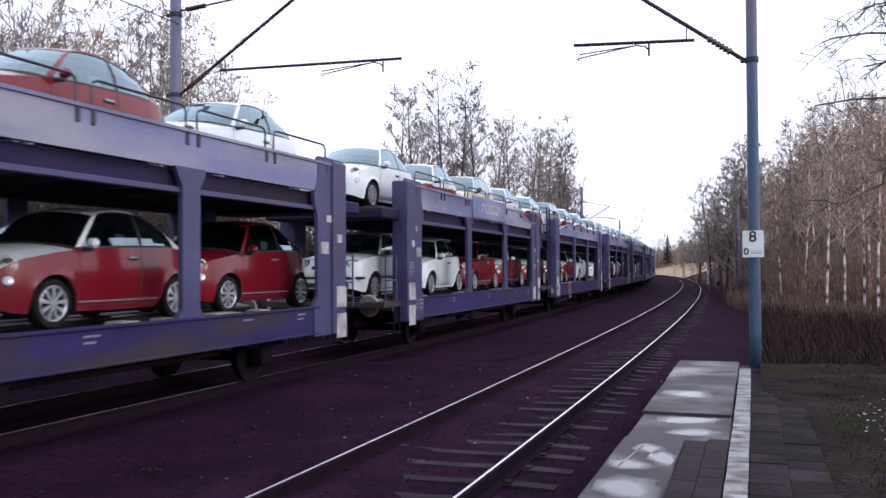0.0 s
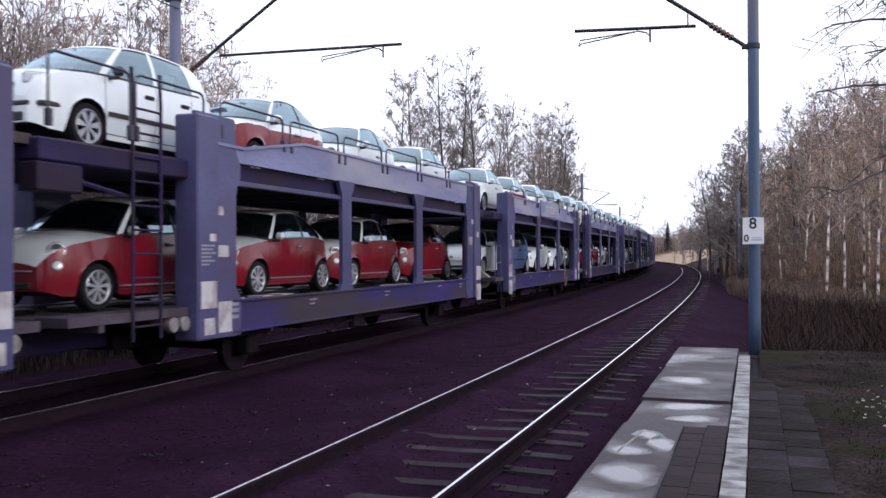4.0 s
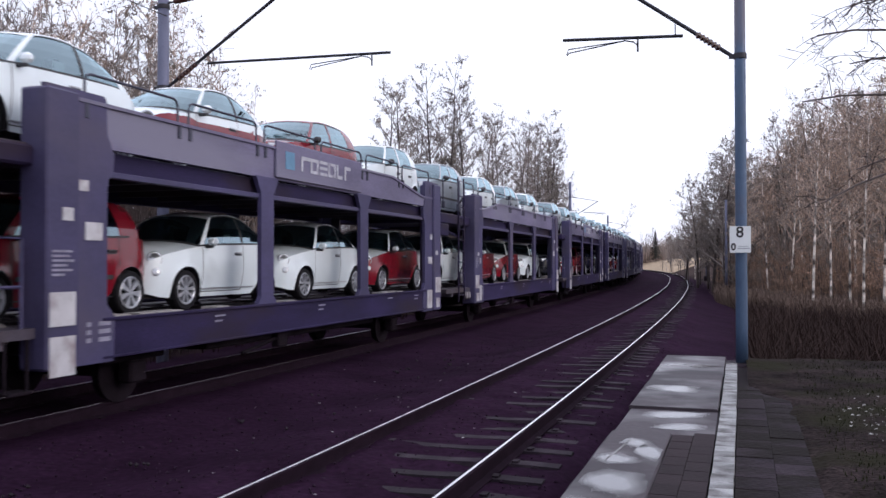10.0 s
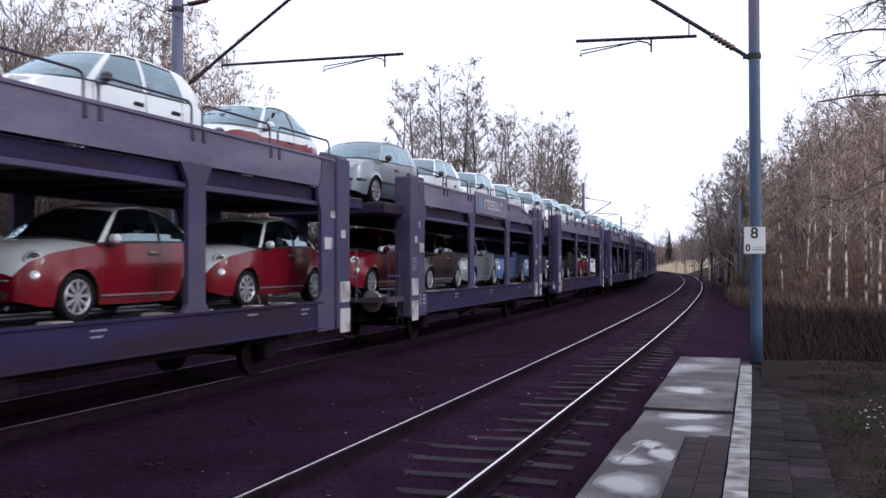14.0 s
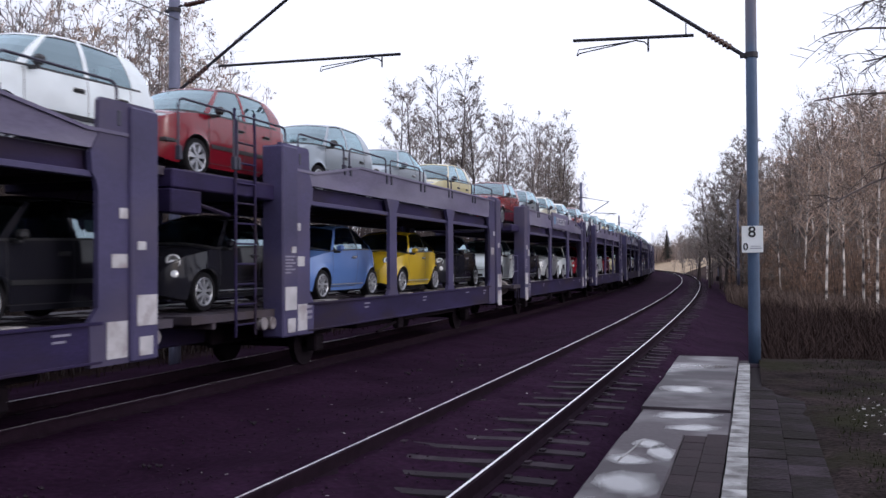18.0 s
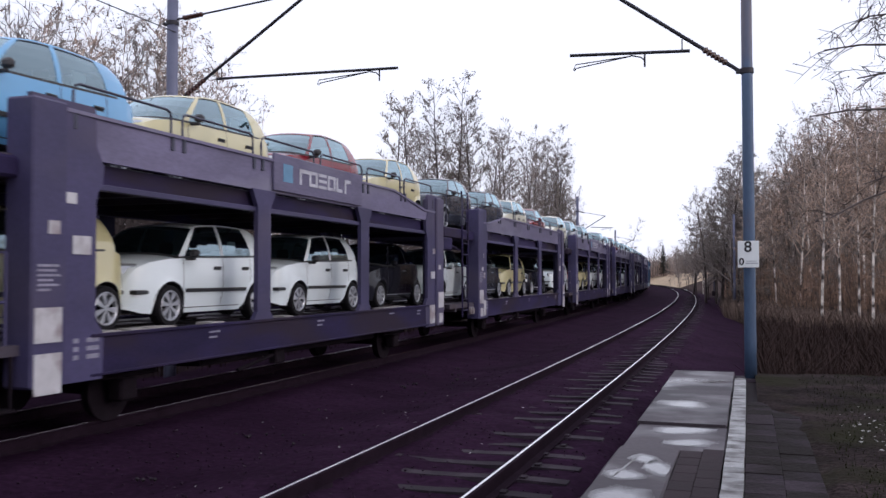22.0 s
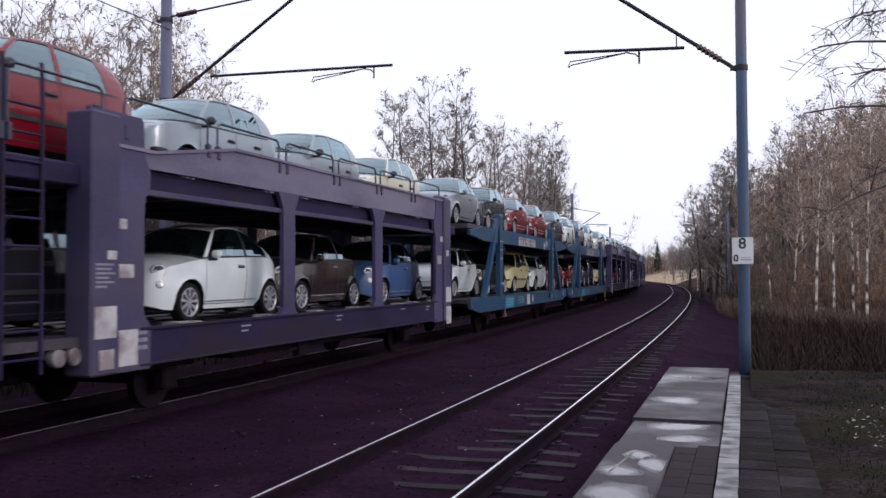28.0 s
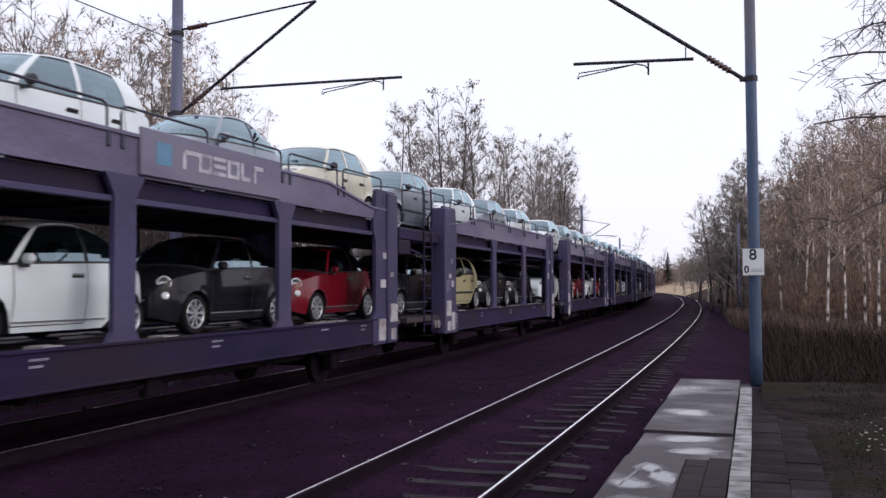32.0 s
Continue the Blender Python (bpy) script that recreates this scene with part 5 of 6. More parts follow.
        lamp.lathe([(-0.02, 0.0), (-0.012, 0.042)], (-0.015, -0.005, -0.185), 0, 10, 0, caps=False).lathe([(-0.012, 0.042), (-0.014, 0.055), (0.05, 0.062)], (-0.015, -0.005, -0.185), 0, 10, 2, caps=False)
    mirror = Build().box(-0.055, 0.06, -0.085, 0.06, -0.045, 0.07, 0.035).box(-0.03, 0.03, -0.02, 0.13, -0.085, -0.04, 0.012, 1)
    cabin = Build()
    cabin.box(-half + 0.35, half - 0.25, -0.50, 0.50, 0.19, 0.32, 0.0, 1).box(-half + 1.05, half - 0.95, -0.68, 0.68, 0.20, 0.36, 0, 1)
    cabin.box(-half + 1.08, -half + 1.40, -0.66, 0.66, 0.58, 0.93, 0.06, 1)
    for y in (-0.35, 0.35):
        cabin.box(-half + 1.65, -half + 2.1, y - 0.23, y + 0.23, 0.36, 0.58, 0.05)
        cabin.box(-half + 2.06, -half + 2.22, y - 0.22, y + 0.22, 0.50, 1.02, 0.06).box(-half + 2.12, -half + 2.21, y - 0.12, y + 0.12, 1.05, 1.23, 0.03)
    cabin.box(-half + 2.66, -half + 2.84, -0.56, 0.56, 0.42, 0.98, 0.05)
    cabin.lathe([(-0.012, 0.165), (0.0, 0.18), (0.012, 0.165), (0.0, 0.15), (-0.012, 0.165)], (-half + 1.50, 0.35, 0.90), 0, 14, 1, caps=False)
    if sh is BOXY:
        cabin.box(-half + 2.36, -half + 2.58, -0.640, -0.634, 1.05, 1.24, 0, 2)
    else:
        cabin.box(-half + 1.88, -half + 2.06, -0.655, -0.650, 1.0, 1.13, 0, 2)
    r, w = sh.radius, 0.09
    tyre = Build().lathe([(-w * 0.5, r * 0.66), (-w, r * 0.72), (-w, r * 0.95), (-w * 0.6, r), (w * 0.6, r), (w, r * 0.95), (w, r * 0.66), (-w * 0.45, 0.03)], (0, 0, 0), 1, 18, 0, caps=False)
    rim = Build().lathe([(-w * 1.0, r * 0.735), (-w * 1.06, r * 0.70), (-w * 0.92, r * 0.64), (-w * 0.5, r * 0.63)], (0, 0, 0), 1, 18, 0, caps=False)
    rim.lathe([(-w * 1.0, 0.0), (-w * 0.98, r * 0.13), (-w * 0.5, r * 0.17)], (0, 0, 0), 1, 10, 0, caps=False)
    spokes = 9 if sh is ROUND else 7
    for k in range(spokes):
        a = 2 * math.pi * (k + 0.5) / spokes
        c, s = math.cos(a), math.sin(a)
        e = 0.024 if sh is ROUND else 0.042
        p = [(r * 0.12, -0.014), (r * 0.66, -e), (r * 0.66, e), (r * 0.12, 0.014)]
        rim.prism([(u * c - v * s, u * s + v * c) for u, v in p], 1, -w * 0.94, -w * 0.55)
    plain = Build().lathe([(-w, 0.02), (-w, r * 0.95), (-w * 0.6, r), (w * 0.6, r), (w, r * 0.95), (w, 0.02)], (0, 0, 0), 1, 14, 0)
    return {
        "body": body, "glass": {k: g.mesh(k.replace("_far", ""), GLASS, True) for k, g in glass.items()},
        "front": front.mesh("grille", [TRIM, CHROME]), "lamp": lamp.mesh("headlight", [LAMPGLASS, TRIM, CHROME], sh is ROUND), "mirror": mirror, "plain": plain.mesh("wheel", TYRE, False),
        "cabin": cabin.mesh("interior", [SEAT, TRIM, PAPER]), "wheel": tyre.mesh("wheel", TYRE, False), "rim": rim.mesh("rim", ALLOY, False)}


SHAPES = {"round": (ROUND, car_parts(ROUND, "round")), "boxy": (BOXY, car_parts(BOXY, "boxy"))}
MADE = {}


def make_car(code, at, deck):
    """Lower case: the round three-door; upper case: the boxy five-door. Copies share their meshes."""
    key = (code, deck)
    if key in MADE:
        return copy_thing(MADE[key], at)
    sh, bits = SHAPES["boxy" if code.isupper() else "round"]
    c = code.lower()
    label = "%s %s on the wagon's %s deck" % (PAINT[c][0], "boxy five-door small car" if code.isupper() else "rounded three-door small car", deck)
    if c == "t":
        label = "red small car under white film on the wagon's %s deck" % deck
    car = thing("small_car", label, "car", "cars on the train", at=at)
    top = COAT["w"] if c == "t" else COAT[c]
    # upper-deck red cars: shoulder painted white for sky reflection as well as film
    me = bits["body"].mesh("body", [COAT[c], top, TRIM, ALLOY, top if deck == "upper" else COAT[c]], True)
    me.set_sharp_from_angle(angle=radians(52))
    part("body", me, None, car)
    for k, g in bits["glass"].items():
        part(k.replace("_far", ""), g, None, car).visible_shadow = False
    half = sh.length / 2
    mirror = bits["mirror"].mesh("mirror", [TRIM if sh is BOXY else top, TRIM])
    for y in (-1, 1):
        p = part("headlight", bits["lamp"], None, car, "clear headlamp")
        p.matrix_basis = pose(-half + 0.165, y * 0.645, 0.735, 0, 12, -y * 50) if sh is ROUND else pose(-half + 0.135, y * 0.585, 0.775, 0, 12, -y * 38)
        p = part("mirror", mirror, None, car)
        p.matrix_basis = pose(-half + sh.base[1] + 0.06, y * 0.90, lerp(sh.belt, sh.base[1]) + 0.055, 0, 0, 0 if y < 0 else 180)
        for k, x in enumerate(sh.wheels):
            p = part("wheel", bits["wheel" if y < 0 else "plain"], None, car)
            p.matrix_basis = pose(x - half, y * 0.70, sh.radius, 0, 20 * k + 13, 0 if y < 0 else 180)
            if y < 0:
                part("rim", bits["rim"], None, p, "spoked alloy rim")
    part("grille", bits["front"], None, car)
    part("interior", bits["cabin"], None, car)
    MADE[key] = car
    return car


# ---- the double-deck car carriers ----
UNIT, PITCH, FIRST = 12.83, 15.892, 17.27       # a unit's length, the spacing of units, the first one's start at 0 s
LOWER, UPPER, TEAL_UPPER = 1.07, 3.01, 3.14    # the two decks; the teal wagons carry theirs higher


def plate(parent, x, z, w, h, y, mat=None, label="white notice plate"):
    return part("notice_plate", Build().box(x - w / 2, x + w / 2, y - 0.012, y, z - h / 2, z + h / 2), mat or PLATEWHITE, parent, label)


def rail_loop(parent, x0, x1, y, z0=3.55, z1=3.86):
    b = Build()
    r = 0.09
    pts = [(x0, y, z0 - 0.2), (x0, y, z1 - r), (x0 + r * 0.3, y, z1 - r * 0.3), (x0 + r, y, z1), (x1 - r, y, z1), (x1 - r * 0.3, y, z1 - r * 0.3), (x1, y, z1 - r), (x1, y, z0 - 0.2)]
    b.tube(pts, 0.017, 6)
    for x in (x0, x1):
        b.box(x - 0.03, x + 0.03, y - 0.045, y + 0.03, z0 - 0.2, z0 - 0.02, 0.006)
    return part("handrail", b, HANDRAIL, parent)


def purple_unit(even, coat, tag, brake):
    """One half of an articulated carrier; the other half mirrors it at the short joint."""
    u = thing("car_carrier", "%s double-deck steel car-carrier wagon" % tag, "wagon", "car carriers")
    h = UNIT / 2
    joint = 1 if even else -1                   # the end with the joint to the other half
    X = lambda x: x - h
    skylit = SKYLITGIRDER if coat is GREYPURPLE else SKYLITPURPLE
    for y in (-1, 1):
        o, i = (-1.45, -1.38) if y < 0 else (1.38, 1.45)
        beam = part("lower_beam", Build().prism([(X(0), 0.80), (X(1.2), 0.66), (X(UNIT - 1.2), 0.66), (X(UNIT), 0.80), (X(UNIT), 1.11), (X(0), 1.11)], 1, o, i).box(X(0.9), X(UNIT - 0.9), o - 0.03 if y < 0 else i - 0.02, o + 0.02 if y < 0 else i + 0.03, 1.085, 1.125, 0.006).box(X(0.9), X(UNIT - 0.9), o - 0.025 if y < 0 else i - 0.02, o + 0.02 if y < 0 else i + 0.025, 0.655, 0.685, 0.006), SHADEDGRIME if coat is GREYPURPLE else SHADEDPURPLE, u)
        # the tall side girder dips towards the joint
        a = [(0, 3.05), (UNIT, 3.05), (UNIT, 3.55), (0, 3.55)]
        if joint > 0:
            a = [(0, 3.05), (UNIT, 3.05), (UNIT, 3.27), (UNIT - 1.15, 3.27), (UNIT - 3.0, 3.55), (0, 3.55)]
        else:
            a = [(0, 3.05), (UNIT, 3.05), (UNIT, 3.55), (3.0, 3.55), (1.15, 3.27), (0, 3.27)]
        part("side_girder", Build().prism([(X(x), z) for x, z in a], 1, o, i), skylit, u)
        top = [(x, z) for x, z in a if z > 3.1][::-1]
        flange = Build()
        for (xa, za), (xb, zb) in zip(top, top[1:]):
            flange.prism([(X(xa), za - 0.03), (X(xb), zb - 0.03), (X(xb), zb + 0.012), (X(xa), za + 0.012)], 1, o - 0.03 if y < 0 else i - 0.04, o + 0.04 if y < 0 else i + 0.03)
        part("girder_flange", flange, skylit, u)
        # the recess's shade is in this plate's colour
        part("deck_edge", Build().box(X(0.9), X(UNIT - 0.9), o + 0.12 if y < 0 else i - 0.18, o + 0.18 if y < 0 else i - 0.12, 2.74, 3.04, 0.01), SHADEDGRIME, u)
        part("deck_lip", Build().box(X(0.9), X(UNIT - 0.9), o + 0.02 if y < 0 else i - 0.13, o + 0.13 if y < 0 else i - 0.02, 2.73, 2.80, 0.006), coat, u)
        for c in (4.61, UNIT - 4.49):          # posts with flared feet and heads
            w = 0.19
            part("post", Build().prism([(X(c) - w - 0.12, 1.10), (X(c) + w + 0.12, 1.10), (X(c) + w, 1.24), (X(c) + w, 2.80), (X(c) + w + 0.16, 3.06), (X(c) - w - 0.16, 3.06), (X(c) - w, 2.80), (X(c) - w, 1.24)], 1, o - 0.02 if y < 0 else i - 0.05, o + 0.05 if y < 0 else i + 0.02), coat, u)
        for e in (0, 1):                        # broad end posts, a plate and a proud corner flange
            f = (lambda x: X(x)) if e == 0 else (lambda x: X(UNIT - x))
            wide = 0.96
            outline = [(f(0.0), 0.62), (f(wide + 0.12), 0.62), (f(wide + 0.14), 1.12), (f(wide), 1.28), (f(wide), 2.58), (f(wide + 0.03), 2.70), (f(wide + 0.10), 2.78), (f(wide + 0.12), 3.0), (f(wide + 0.05), 3.12), (f(wide), 3.2), (f(wide - 0.02), 3.60), (f(wide - 0.06), 3.64), (f(0.0), 3.64)]
            part("end_post", Build().prism(outline if e == 0 else outline[::-1], 1, o - 0.015 if y < 0 else i - 0.05, o + 0.05 if y < 0 else i + 0.015), coat, u)
            part("corner_flange", Build().box(min(f(-0.03), f(0.46)), max(f(-0.03), f(0.46)), o - 0.07 if y < 0 else i - 0.3, o + 0.3 if y < 0 else i + 0.07, 0.62, 3.60, 0.025), coat, u)
        n = 6 if y < 0 else 3
        for k in range(n):
            a0, a1 = 0.5 + (UNIT - 1.0) * k / n + 0.12, 0.5 + (UNIT - 1.0) * (k + 1) / n - 0.12
            rail_loop(u, X(a0), X(a1), -1.43 if y < 0 else 1.43)
    # decks with wheel troughs
    for z, nm, x0, x1 in ((LOWER, "lower_deck", -2.2 if not even else -1.0, UNIT + (0.5 if even else 0.0)), (UPPER, "upper_deck", -2.2 if not even else -1.0, UNIT + (0.5 if even else 0.0))):
        d = Build()
        e = 1.37 if z == LOWER else 1.25
        for y0, y1, dz in ((-e, -0.92, 0.0), (-0.92, -0.42, -0.02), (-0.42, 0.42, -0.05), (0.42, 0.92, -0.02), (0.92, e, 0.0)):
            d.box(X(x0), X(x1), y0, y1, z - 0.11, z + dz)
        for k in range(14):
            x = X(x0 + (x1 - x0) * (k + 0.5) / 14)
            d.box(x - 0.04, x + 0.04, 0.01 - e, e - 0.01, z - 0.2, z - 0.11)
            d.box(x - 0.02, x + 0.02, -0.92, -0.42, z - 0.02, z + 0.012).box(x - 0.02, x + 0.02, 0.42, 0.92, z - 0.02, z + 0.012)
        # pale bars stand in for light streaks on the lit deck
        for k in range(9):
            x = X(random.uniform(1.2, UNIT - 1.2))
            d.box(x - 0.16, x + 0.16, -1.21, -1.02 + 0.1 * random.random(), z, z + 0.05, 0.0, 1)
        part(nm, d, [DECKSTEEL, LITSTREAK], u)
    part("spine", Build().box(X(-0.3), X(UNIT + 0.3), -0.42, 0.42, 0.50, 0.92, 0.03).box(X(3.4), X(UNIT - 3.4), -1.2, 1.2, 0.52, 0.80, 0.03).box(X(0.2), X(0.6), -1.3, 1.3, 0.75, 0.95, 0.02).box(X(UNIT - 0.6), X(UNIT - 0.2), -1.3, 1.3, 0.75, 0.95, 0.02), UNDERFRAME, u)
    for x in (2.0, UNIT - 2.0):
        ws = Build()
        for y in (-0.75, 0.75):
            ws.lathe([(y - 0.07, 0.33), (y - 0.065, 0.36), (y + 0.04, 0.365), (y + 0.05, 0.39), (y + 0.07, 0.39)] if y > 0 else [(y - 0.07, 0.39), (y - 0.05, 0.39), (y - 0.04, 0.365), (y + 0.065, 0.36), (y + 0.07, 0.33)], (X(x), 0, 0.368), 1, 20)
        ws.tube([(X(x), -1.1, 0.368), (X(x), 1.1, 0.368)], 0.08, 10)
        for y in (-1.02, 1.02):
            ws.box(X(x) - 0.16, X(x) + 0.16, y - 0.1, y + 0.1, 0.24, 0.52, 0.03).box(X(x) - 0.6, X(x) + 0.6, y - 0.05, y + 0.05, 0.52, 0.60, 0.02)
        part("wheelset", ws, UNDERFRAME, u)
    # the buffer end
    bx, d = (X(0), -1) if even else (X(UNIT), 1)
    for y in (-0.875, 0.875):
        bf = Build().lathe([(0, 0.13), (d * 0.35, 0.13), (d * 0.35, 0.10), (d * 0.58, 0.10), (d * 0.58, 0.22), (d * 0.61, 0.235), (d * 0.64, 0.20)], (bx, y, 0.98), 0, 16)
        part("buffer", bf, BUFFER, u)
    part("draw_hook", Build().tube([(bx, 0, 0.98), (bx + d * 0.4, 0, 0.98), (bx + d * 0.55, 0, 0.9), (bx + d * 0.6, 0, 0.75), (bx + d * 0.45, 0, 0.62)], 0.045, 8), UNDERFRAME, u)
    part("end_step", Build().tube([(bx + d * 0.12, -1.35, 1.05), (bx + d * 0.12, -1.35, 0.42), (bx + d * 0.42, -1.35, 0.42), (bx + d * 0.42, -1.35, 1.05)], 0.02, 6).box(min(bx + d * 0.1, bx + d * 0.44), max(bx + d * 0.1, bx + d * 0.44), -1.42, -1.2, 0.41, 0.44), UNDERFRAME, u)
    g = Build()                                 # gate loop over the buffers
    g.tube([(bx + d * 0.75, -1.30, 1.05), (bx + d * 0.75, -1.30, 2.0), (bx + d * 0.15, -1.30, 2.0), (bx + d * 0.15, -1.30, 1.05)], 0.02, 6).tube([(bx + d * 0.75, -1.30, 1.5), (bx + d * 0.15, -1.30, 1.5)], 0.02, 6)
    part("end_gate", g, coat, u)
    part("deck_flap", Build().box(min(bx, bx + d * 1.0), max(bx, bx + d * 1.0), -1.33, 1.33, 2.76, 2.985, 0.03), SHADEDGRIME, u, "dark hinged deck flap")
    bp = X(0.19) if even else X(UNIT - 0.19)
    for z, hgt in ((1.26, 0.36), (0.76, 0.42)):
        plate(u, bp, z, 0.38, hgt, -1.521)
    for dx, z, w, hgt in ((0.56, 2.6, 0.16, 0.12), (0.26, 2.27, 0.16, 0.14), (0.73, 2.1, 0.28, 0.20)):
        plate(u, X(dx) if even else X(UNIT - dx), z, w, hgt, -1.521 if dx < 0.4 else -1.466)
    # plates and lamps at the joint
    jp = lambda dx: X(UNIT - dx) if even else X(dx)
    for dx, z, w, hgt in ((0.20, 1.22, 0.36, 0.36), (0.66, 0.90, 0.34, 0.42), (0.22, 0.80, 0.24, 0.22), (0.62, 1.80, 0.26, 0.16), (0.30, 1.98, 0.15, 0.1), (0.55, 2.35, 0.14, 0.12)):
        plate(u, jp(dx), z, w, hgt, -1.521 if dx < 0.4 else -1.466)
    for dx in ((-0.12, -0.36) if not even else (-0.14,)):
        part("end_lamp", Build().lathe([(-1.40, 0.0), (-1.40, 0.085), (-1.385, 0.10), (-1.30, 0.10)], (jp(dx), 0, 0.86), 1, 16, 0, caps=False), LAMPDISC, u, "round dull lamp disc")
    # rows of small lettering on the lower beam, too worn to read
    let = Build()
    for x, n in ((3.2, 2), (6.4, 2), (9.6, 1), (11.2, 2)):
        for k in range(n):
            let.box(X(x), X(x) + 0.26 - 0.07 * k, -1.4535, -1.45, 1.0 - 0.07 * k, 1.025 - 0.07 * k)
    for c in range(2):                          # two short columns of figures by the end post, and small print on it
        for k in range(3):
            let.box(X(0.62) + 0.20 * c, X(0.62) + 0.20 * c + (0.08, 0.2)[c], -1.4695, -1.466, 0.86 + 0.09 * k, 0.91 + 0.09 * k)
    for k in range(6):
        let.box(X(0.04), X(0.04) + (0.30, 0.26, 0.32, 0.22, 0.30, 0.18)[k], -1.5235, -1.52, 1.86 - 0.05 * k, 1.885 - 0.05 * k)
    part("lettering", let, LETTERING, u, "faded white lettering, unreadable", kind="stuff")
    part("brake_gear", Build().box(X(5.2), X(5.5), -1.34, -1.2, 0.40, 0.68, 0.02).tube([(X(4.2), -1.27, 0.40), (X(5.3), -1.27, 0.55)], 0.03, 6), UNDERFRAME, u)
    if brake:
        hx = X(9.67) if even else X(3.19)
        part("hand_wheel", Build().lathe([(-1.49, 0.29), (-1.475, 0.31), (-1.46, 0.29), (-1.475, 0.27), (-1.49, 0.29)], (hx, 0, 0.80), 1, 24, caps=False).tube([(hx - 0.26, -1.475, 0.80), (hx + 0.26, -1.475, 0.80)], 0.013, 6).tube([(hx, -1.475, 0.54), (hx, -1.475, 1.06)], 0.013, 6).tube([(hx, -1.48, 0.80), (hx, -1.3, 0.80)], 0.03, 8), YELLOWPAINT, u, "yellow hand-brake wheel")
    if even:
        board = part("name_board", Build().box(X(4.84), X(8.14), -1.50, -1.455, 3.08, 3.66, 0.012), skylit, u, "painted board with pale block shapes")
        bars = Build()
        for k, w in enumerate((0.34, 0.30, 0.30, 0.30, 0.24, 0.26)):
            x = X(5.65) + 0.34 * k
            if k in (1, 3):
                bars.box(x, x + w, -1.506, -1.50, 3.25, 3.30).box(x, x + w, -1.506, -1.50, 3.45, 3.50).box(x, x + 0.07, -1.506, -1.50, 3.30, 3.45).box(x + w - 0.07, x + w, -1.506, -1.50, 3.30, 3.45)
            elif k == 2:
                bars.box(x, x + w, -1.506, -1.50, 3.25, 3.30).box(x, x + w, -1.506, -1.50, 3.35, 3.40).box(x, x + w, -1.506, -1.50, 3.45, 3.50)
            else:
                bars.box(x, x + 0.07, -1.506, -1.50, 3.25, 3.50).box(x, x + w, -1.506, -1.50, 3.25 if k == 4 else 3.44, 3.31 if k == 4 else 3.50)
        part("lettering", bars, BOARDWHITE, board, kind="stuff")
        part("blue_mark", Build().box(X(5.12), X(5.42), -1.506, -1.50, 3.24, 3.52), SKYBLUEPAINT, board)
    else:                                       # ladder and bridge at the joint
        # the gap's shade is put into the colour of these parts
        for x in (-1.15, -0.62):
            ladder = part("ladder_stile", Build().tube([(X(x), -1.38, 0.72), (X(x), -1.38, 3.55), (X(x), -1.36, 3.98)], 0.024, 6), SHADEDGRIME, u)
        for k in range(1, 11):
            part("ladder_rung", Build().tube([(X(-1.15), -1.38, 0.6 + 0.29 * k), (X(-0.62), -1.38, 0.6 + 0.29 * k)], 0.016, 6), SHADEDGRIME, ladder)
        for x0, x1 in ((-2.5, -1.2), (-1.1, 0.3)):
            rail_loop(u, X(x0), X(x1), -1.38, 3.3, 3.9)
        part("joint_bar", Build().box(X(-2.9), X(0.2), -0.3, 0.3, 0.55, 0.9, 0.03).tube([(X(-2.3), -1.3, 2.86), (X(-1.9), -1.3, 2.55), (X(-1.2), -1.3, 2.45)], 0.03, 6), SHADEDGRIME, u)
        part("bracket_box", Build().box(X(-2.62), X(-1.95), -1.36, -1.08, 2.42, 2.73, 0.02), SHADEDGRIME, u, "boxed steel bracket under the bridge plate")
        part("bridge_plate", Build().box(X(-2.6), X(0.0), -1.36, 1.36, 2.74, 2.985, 0.02), SHADEDGRIME, u)
    return u


